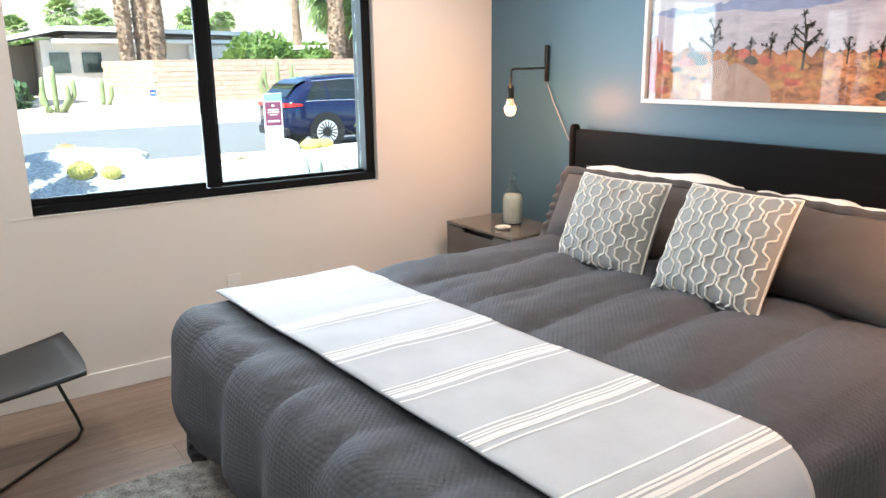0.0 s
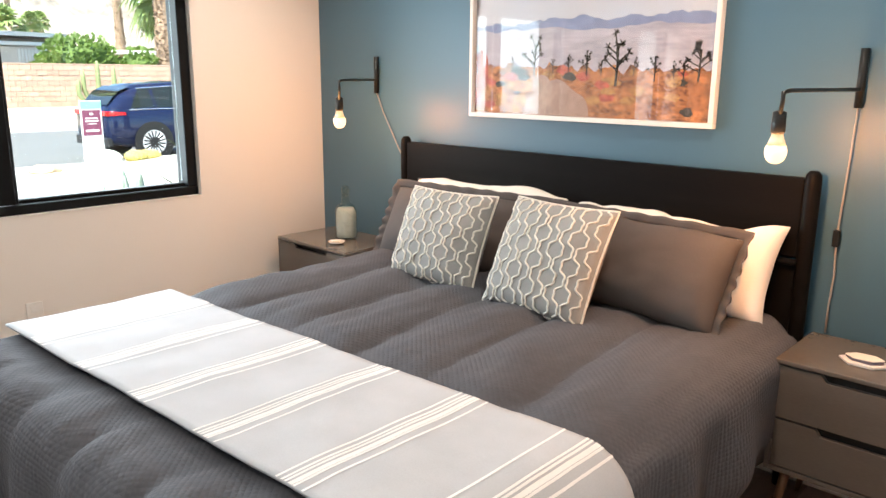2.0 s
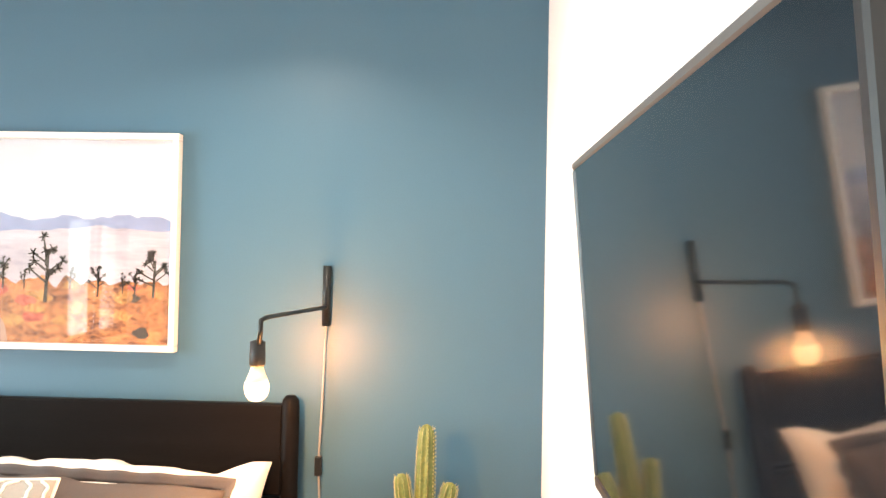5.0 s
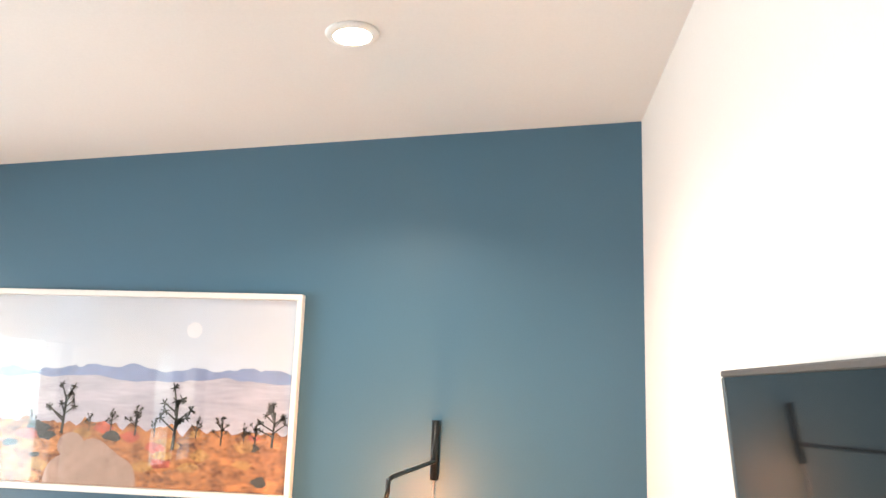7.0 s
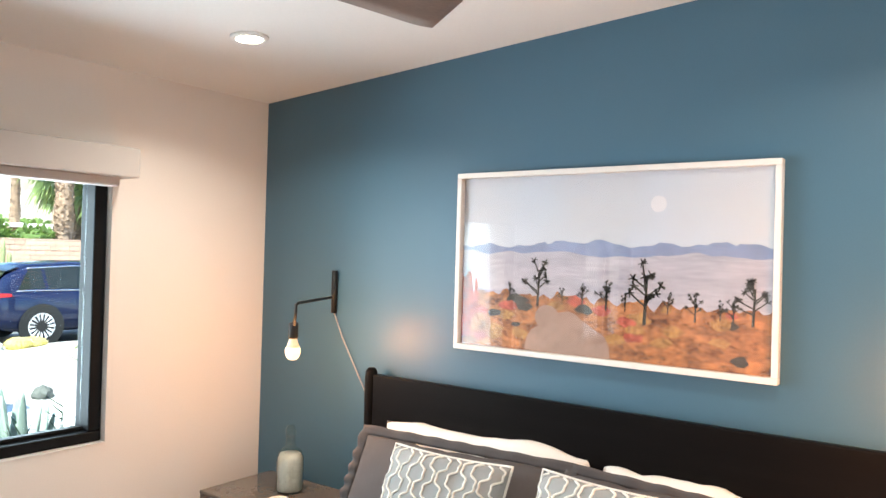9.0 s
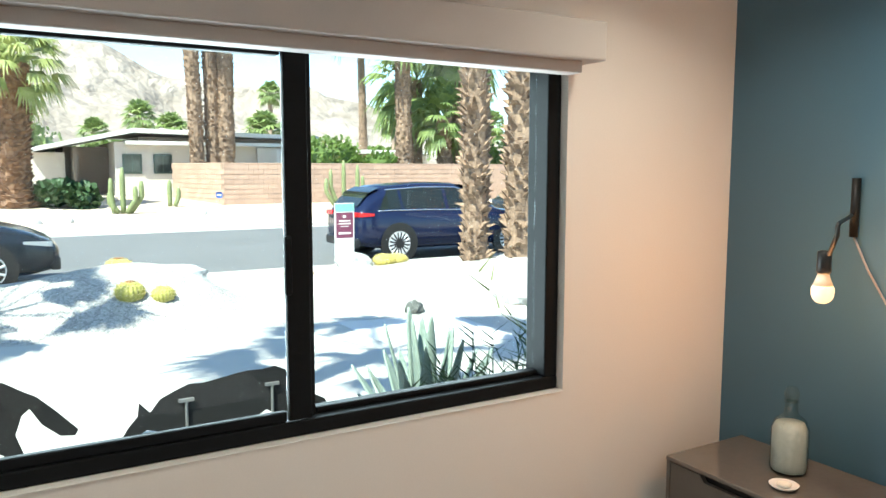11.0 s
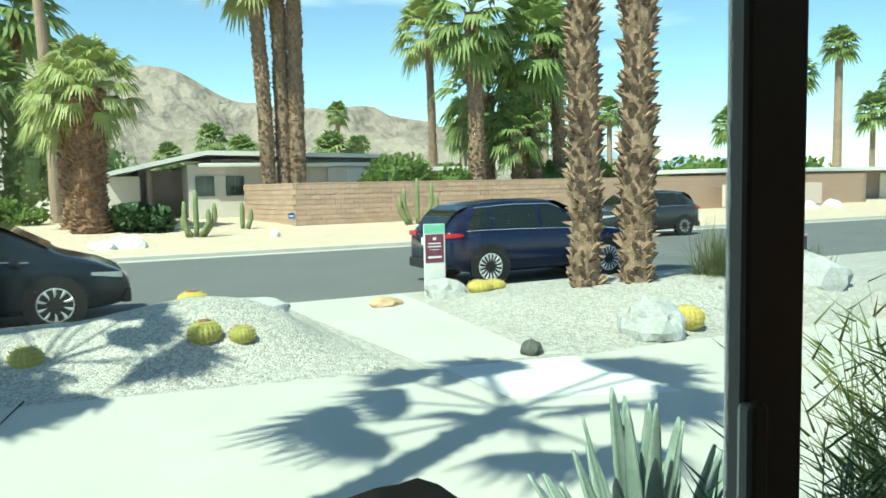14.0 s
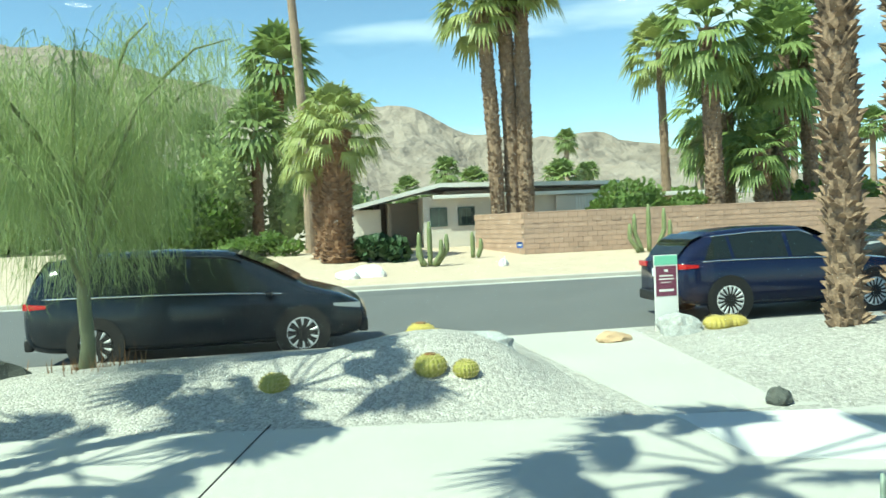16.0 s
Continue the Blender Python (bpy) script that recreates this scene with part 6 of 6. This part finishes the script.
# ---- cars ----
def car(at, L, stations, wheels, wr, paint, panes, label, rim_spokes=10, tail=None, suv=True, lamps=True):
    """Front towards +y; stations: y, sill z, belt z, belt half-width, top z, top half-width."""
    t = thing("car", at, label, "car", "parked cars")
    ys = [s[0] for s in stations]

    def lerp_st(y):
        for a, b in zip(stations, stations[1:]):
            if a[0] <= y <= b[0]:
                k = (y - a[0]) / (b[0] - a[0])
                return [p + (q - p) * k for p, q in zip(a, b)]
        return list(stations[-1] if y > ys[-1] else stations[0])

    def section(y):
        _, zs, zb, wb, zt, wt = lerp_st(y)
        return [(wb * 0.90, zs), (wb * 0.985, zs + 0.10), (wb * 1.0, zs + (zb - zs) * 0.45), (wb * 0.995, zs + (zb - zs) * 0.80), (wb * 0.955, zb), (wb + (wt - wb) * 0.55 - 0.02, zb + (zt - zb) * 0.5), (wt, zt - 0.05 * min(1, (zt - zb) * 3)), (wt * 0.78, zt - 0.008), (0.0, zt + 0.012)]
    n = 64
    bm = bmesh.new()
    rings = []
    for i in range(n + 1):
        y = ys[0] + (ys[-1] - ys[0]) * i / n
        sec = section(y)
        rings.append([bm.verts.new((x, y, z)) for x, z in sec] + [bm.verts.new((-x, y, z)) for x, z in sec[-2::-1]])
    m = len(rings[0])
    for a, b in zip(rings, rings[1:]):
        for k in range(m - 1):
            bm.faces.new((a[k], a[k + 1], b[k + 1], b[k]))
        bm.faces.new((a[m - 1], a[0], b[0], b[m - 1]))
    bm.faces.new(rings[0][::-1])
    bm.faces.new(rings[-1])
    part("body", bm, paint, t, smooth=True)

    def side(y, k, off, sx):
        sec = section(y)
        i = 4 + k * 2
        a, b = sec[int(min(5, i))], sec[int(min(5, i)) + 1]
        f = i - int(min(5, i))
        return Vector((sx * (a[0] + (b[0] - a[0]) * f + off), y, a[1] + (b[1] - a[1]) * f))
    for sx in (1, -1):
        for y0, y1, s0, s1 in panes:
            g = part("side_window", sheet(10, 6, lambda u, v: side(y0 + (y1 - y0) * u + (s0 * v if u < 0.5 else s1 * v) * (abs(u - 0.5) * 2), 0.10 + 0.78 * v, 0.008, sx)), CAR_GLASS, t, smooth=True)
        y0, y1 = panes[0][0] - 0.04, panes[-1][1] + 0.06
        part("window_trim", tube([side(y0 + (y1 - y0) * k / 20, 0.05, 0.012, sx) for k in range(21)], 0.014, 5), CHROME, t, smooth=True)
        part("roof_trim", tube([side(y0 + panes[0][2] + (y1 + panes[-1][3] - y0 - panes[0][2]) * k / 20, 0.92, 0.010, sx) for k in range(21)], 0.014, 5), CHROME if suv else BLACK_METAL, t, smooth=True)
        part("door_seam", tube([side((panes[0][1] + panes[1][0]) / 2, 0.0, 0.0, sx), Vector((sx * (lerp_st(panes[1][0])[3] + 0.001), (panes[0][1] + panes[1][0]) / 2, lerp_st(panes[1][0])[1] + 0.15))], 0.004, 4), DARK_GAP, t)
        mir = part("mirror", box(-0.09, 0.09, -0.06, 0.06, -0.06, 0.07, 0.035, 3), paint, t, smooth=True)
        mp_ = side(panes[-1][1] - 0.12, 0.05, 0.10, sx)
        mir.location = mp_
        for wy in wheels:
            w = new("wheel")
            w.parent = t
            wb = lerp_st(wy)[3]
            w.location = (sx * (wb - 0.12), wy, wr)
            # Flat black disc stands in for the shaded hollow around the wheel.
            arch = part("wheel_arch_shade", lathe([(wr * 1.17, 0), (wr * 1.17, 0.004)], 36), DARK_GAP, t)
            arch.matrix_basis = Matrix.Translation((sx * (wb + 0.002 if sx > 0 else wb + 0.002), wy, wr * 1.02)) @ pose(0, 0, 0, 0, 90 * sx, 0)
            prof = [(wr * 0.66, -0.10), (wr * 0.93, -0.11), (wr, -0.07), (wr, 0.09), (wr * 0.95, 0.118), (wr * 0.70, 0.122), (wr * 0.66, 0.10)]
            ty = part("tyre", lathe(prof, 40), TYRE, w, smooth=True)
            rim = bmesh.new()
            lathe([(wr * 0.66, 0.10), (wr * 0.70, 0.126), (wr * 0.64, 0.126), (wr * 0.61, 0.08)], 40, bm=rim)
            lathe([(wr * 0.12, 0.05), (wr * 0.13, 0.115), (0.01, 0.12)], 16, bm=rim)
            for k in range(rim_spokes):
                a = 2 * math.pi * k / rim_spokes
                c, s_ = math.cos(a), math.sin(a)
                tube([(wr * 0.10 * c, wr * 0.10 * s_, 0.10), (wr * 0.65 * c, wr * 0.65 * s_, 0.112)], [wr * 0.05, wr * 0.085], 6, bm=rim)
            rm = part("rim", rim, RIM, w, "spoked alloy rim")
            bk = part("brake_back", lathe([(wr * 0.62, 0.03), (wr * 0.62, 0.04)], 24), DARK_GAP, w)
            for o in (ty, rm, bk):
                o.matrix_basis = pose(0, 0, 0, 0, 90 * sx, 0)
    z0 = stations[0]
    part("rear_window", sheet(6, 4, lambda u, v: Vector(((u - 0.5) * 1.25, *(lambda y: (y - 0.012, section(y)[8][1] + 0.006))(tail[0] + (tail[1] - tail[0]) * v)))), CAR_GLASS, t, smooth=True)
    part("windscreen", sheet(6, 4, lambda u, v: Vector(((u - 0.5) * 1.35, *(lambda y: (y, section(y)[8][1] + 0.008))(tail[2] + (tail[3] - tail[2]) * v)))), CAR_GLASS, t, smooth=True)
    for sx in (1, -1):
        part("tail_lamp", sheet(6, 2, lambda u, v: Vector((sx * (lerp_st(0.02 + 0.30 * u)[3] * (0.992) + 0.010), 0.03 + 0.34 * u, tail[4] + 0.10 * (v - 0.5) * (1 - 0.5 * u)))), TAIL_RED, t)
        part("tail_lamp_rear", box(min(sx * 0.45, sx * 0.80), max(sx * 0.45, sx * 0.80), -0.02, 0.05, tail[4] - 0.05, tail[4] + 0.05, 0.01), TAIL_RED, t)
        part("head_lamp", sheet(6, 2, lambda u, v: Vector((sx * (lerp_st(L - 0.10 - 0.42 * u)[3] * 0.992 + 0.010), L - 0.10 - 0.42 * u, tail[5] + 0.09 * (v - 0.5) * (1 - 0.5 * u) + 0.04 * u))), LENS, t)
        part("sill", box(min(sx * (z0[3] - 0.12), sx * (z0[3] + 0.02)), max(sx * (z0[3] - 0.12), sx * (z0[3] + 0.02)), wheels[0] + wr * 1.2, wheels[1] - wr * 1.2, stations[2][1] - 0.06, stations[2][1] + 0.05, 0.02), TV_BODY, t)
    part("licence_plate", box(-0.16, 0.16, -0.035, 0.0, tail[4] - 0.22, tail[4] - 0.07, 0.004), PLATE, t)
    part("front_bumper", box(-0.78, 0.78, L - 0.14, L + 0.015, 0.30, 0.52, 0.04, 3), TV_BODY, t)
    part("rear_bumper", box(-0.82, 0.82, -0.03, 0.10, 0.30, 0.50, 0.04, 3), TV_BODY, t)
    for sx in (1, -1):
        part("seat_back", box(sx * 0.38 - 0.2, sx * 0.38 + 0.2, L * 0.48, L * 0.50, 0.8, 1.25, 0.03), TV_BODY, t)
    return t


SUV = [(0.0, 0.42, 0.95, 0.74, 1.02, 0.62), (0.10, 0.36, 1.02, 0.86, 1.13, 0.68), (0.35, 0.30, 1.05, 0.93, 1.42, 0.60), (0.75, 0.26, 1.06, 0.965, 1.60, 0.62), (1.6, 0.26, 1.05, 0.965, 1.655, 0.64), (2.5, 0.26, 1.03, 0.955, 1.645, 0.63), (3.05, 0.26, 1.02, 0.955, 1.42, 0.62), (3.62, 0.26, 1.00, 0.95, 1.06, 0.70), (4.2, 0.27, 0.95, 0.93, 0.99, 0.68), (4.55, 0.32, 0.80, 0.86, 0.86, 0.62), (4.73, 0.38, 0.62, 0.70, 0.68, 0.55)]
VAN = [(0.0, 0.42, 1.0, 0.80, 1.06, 0.68), (0.08, 0.34, 1.06, 0.90, 1.30, 0.70), (0.30, 0.28, 1.06, 0.96, 1.62, 0.68), (0.8, 0.24, 1.05, 0.985, 1.72, 0.70), (2.0, 0.24, 1.03, 0.985, 1.74, 0.70), (3.0, 0.24, 1.00, 0.98, 1.68, 0.68), (3.6, 0.24, 0.98, 0.975, 1.42, 0.68), (4.15, 0.24, 0.96, 0.97, 1.10, 0.74), (4.7, 0.26, 0.88, 0.95, 0.94, 0.70), (5.0, 0.32, 0.76, 0.86, 0.80, 0.62), (5.12, 0.40, 0.60, 0.70, 0.66, 0.55)]
car((-13.15, 3.95, RZ), 4.73, SUV, (0.93, 3.80), 0.375, NAVY, ((0.50, 1.02, 0.28, 0.0), (1.08, 2.12, 0, 0), (2.20, 3.22, 0, -0.50)), "dark navy sport utility car with chrome window trim by the kerb", 16, (0.12, 0.62, 2.62, 3.50, 1.0, 0.80))
car((-12.55, -6.72, RZ), 5.12, VAN, (1.05, 4.11), 0.36, SLATE, ((0.35, 1.25, 0.18, 0.0), (1.32, 2.35, 0, 0), (2.44, 3.75, 0, -0.62)), "dark slate minivan with alloy wheels parked behind the tree", 10, (0.07, 0.32, 3.1, 4.05, 0.98, 0.74), False)
dc = car((-21.0, 13.2, RZ), 4.5, [(y * 4.5 / 4.73, *r) for y, *r in SUV], (0.88, 3.6), 0.35, GREY_CAR, ((0.50, 1.0, 0.25, 0.0), (1.05, 2.0, 0, 0), (2.1, 3.05, 0, -0.48)), "dark grey hatchback parked across the street facing this way", 10, (0.12, 0.6, 2.5, 3.3, 0.98, 0.78))
dc.matrix_basis = pose(-21.0, 18.2, RZ, 0, 0, 180)

# ---- mountains ----
HILL = ((-2600, 260), (-900, 300), (-500, 262), (-320, 224), (-95, 172), (74, 146), (180, 118), (290, 113), (407, 95), (560, 52), (760, 22), (1000, 10), (2600, 6))


def ridge(y):
    for (a, h0), (b, h1) in zip(HILL, HILL[1:]):
        if a <= y <= b:
            k = (y - a) / (b - a)
            return h0 + (h1 - h0) * (k * k * (3 - 2 * k))
    return 5


def hill(u, v):
    y = -2200 + 4200 * v
    k = min(1, u / 0.72)
    h = ridge(y) * (k ** 1.25) * (1 if u < 0.72 else 1 - (u - 0.72) * 2)
    rough = abs(fbm(y * 0.007, u * 3.2, 1.0, 5)) * 46 * k * (1 - 0.75 * step(0.6, 0.75, u)) * min(1, ridge(y) / 110)
    return Vector((-560 - 480 * u, y, -2 + h - rough + 3 * fbm(y * 0.02, 8.0, u * 9) * k))


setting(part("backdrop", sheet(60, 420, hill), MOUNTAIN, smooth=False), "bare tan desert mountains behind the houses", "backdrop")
setting(part("backdrop_far", sheet(6, 160, lambda u, v: Vector((-2400 - 300 * u, -3000 + 6000 * v, -5 + u * (420 * step(0.75, 0.25, v) + 120 + 60 * fbm(v * 30, 2.0, 0, 5))))), FAR_MOUNTAIN, smooth=False), "far mountain range with haze put into its blue colour", "backdrop")

# ---- house shell seen from outside ----
setting(part("eave", box(-1.0, -0.17, -5.6, 1.2, 2.34, 2.46), ROOF), "white roof eave over the window", "roof")

# ---- floor planks ----
PL, PWD = 1.22, 0.178
plank = shared_box("plank", PL - 0.0015, PWD - 0.0012, 0.0045, PLANK)
for i in range(27):
    off = (i * 0.47) % PL
    y = D - off
    while y < 0:
        if y > D - PL and PWD * i + PWD < 4.75 and y + PL > D:
            o = new("plank", plank)
            o.parent = floor
            y0 = max(y, D)
            o.location = (PWD * i, y0, -0.0045)
            o.scale = (1, (min(y + PL, 0) - y0) / PL, 1)
        y += PL
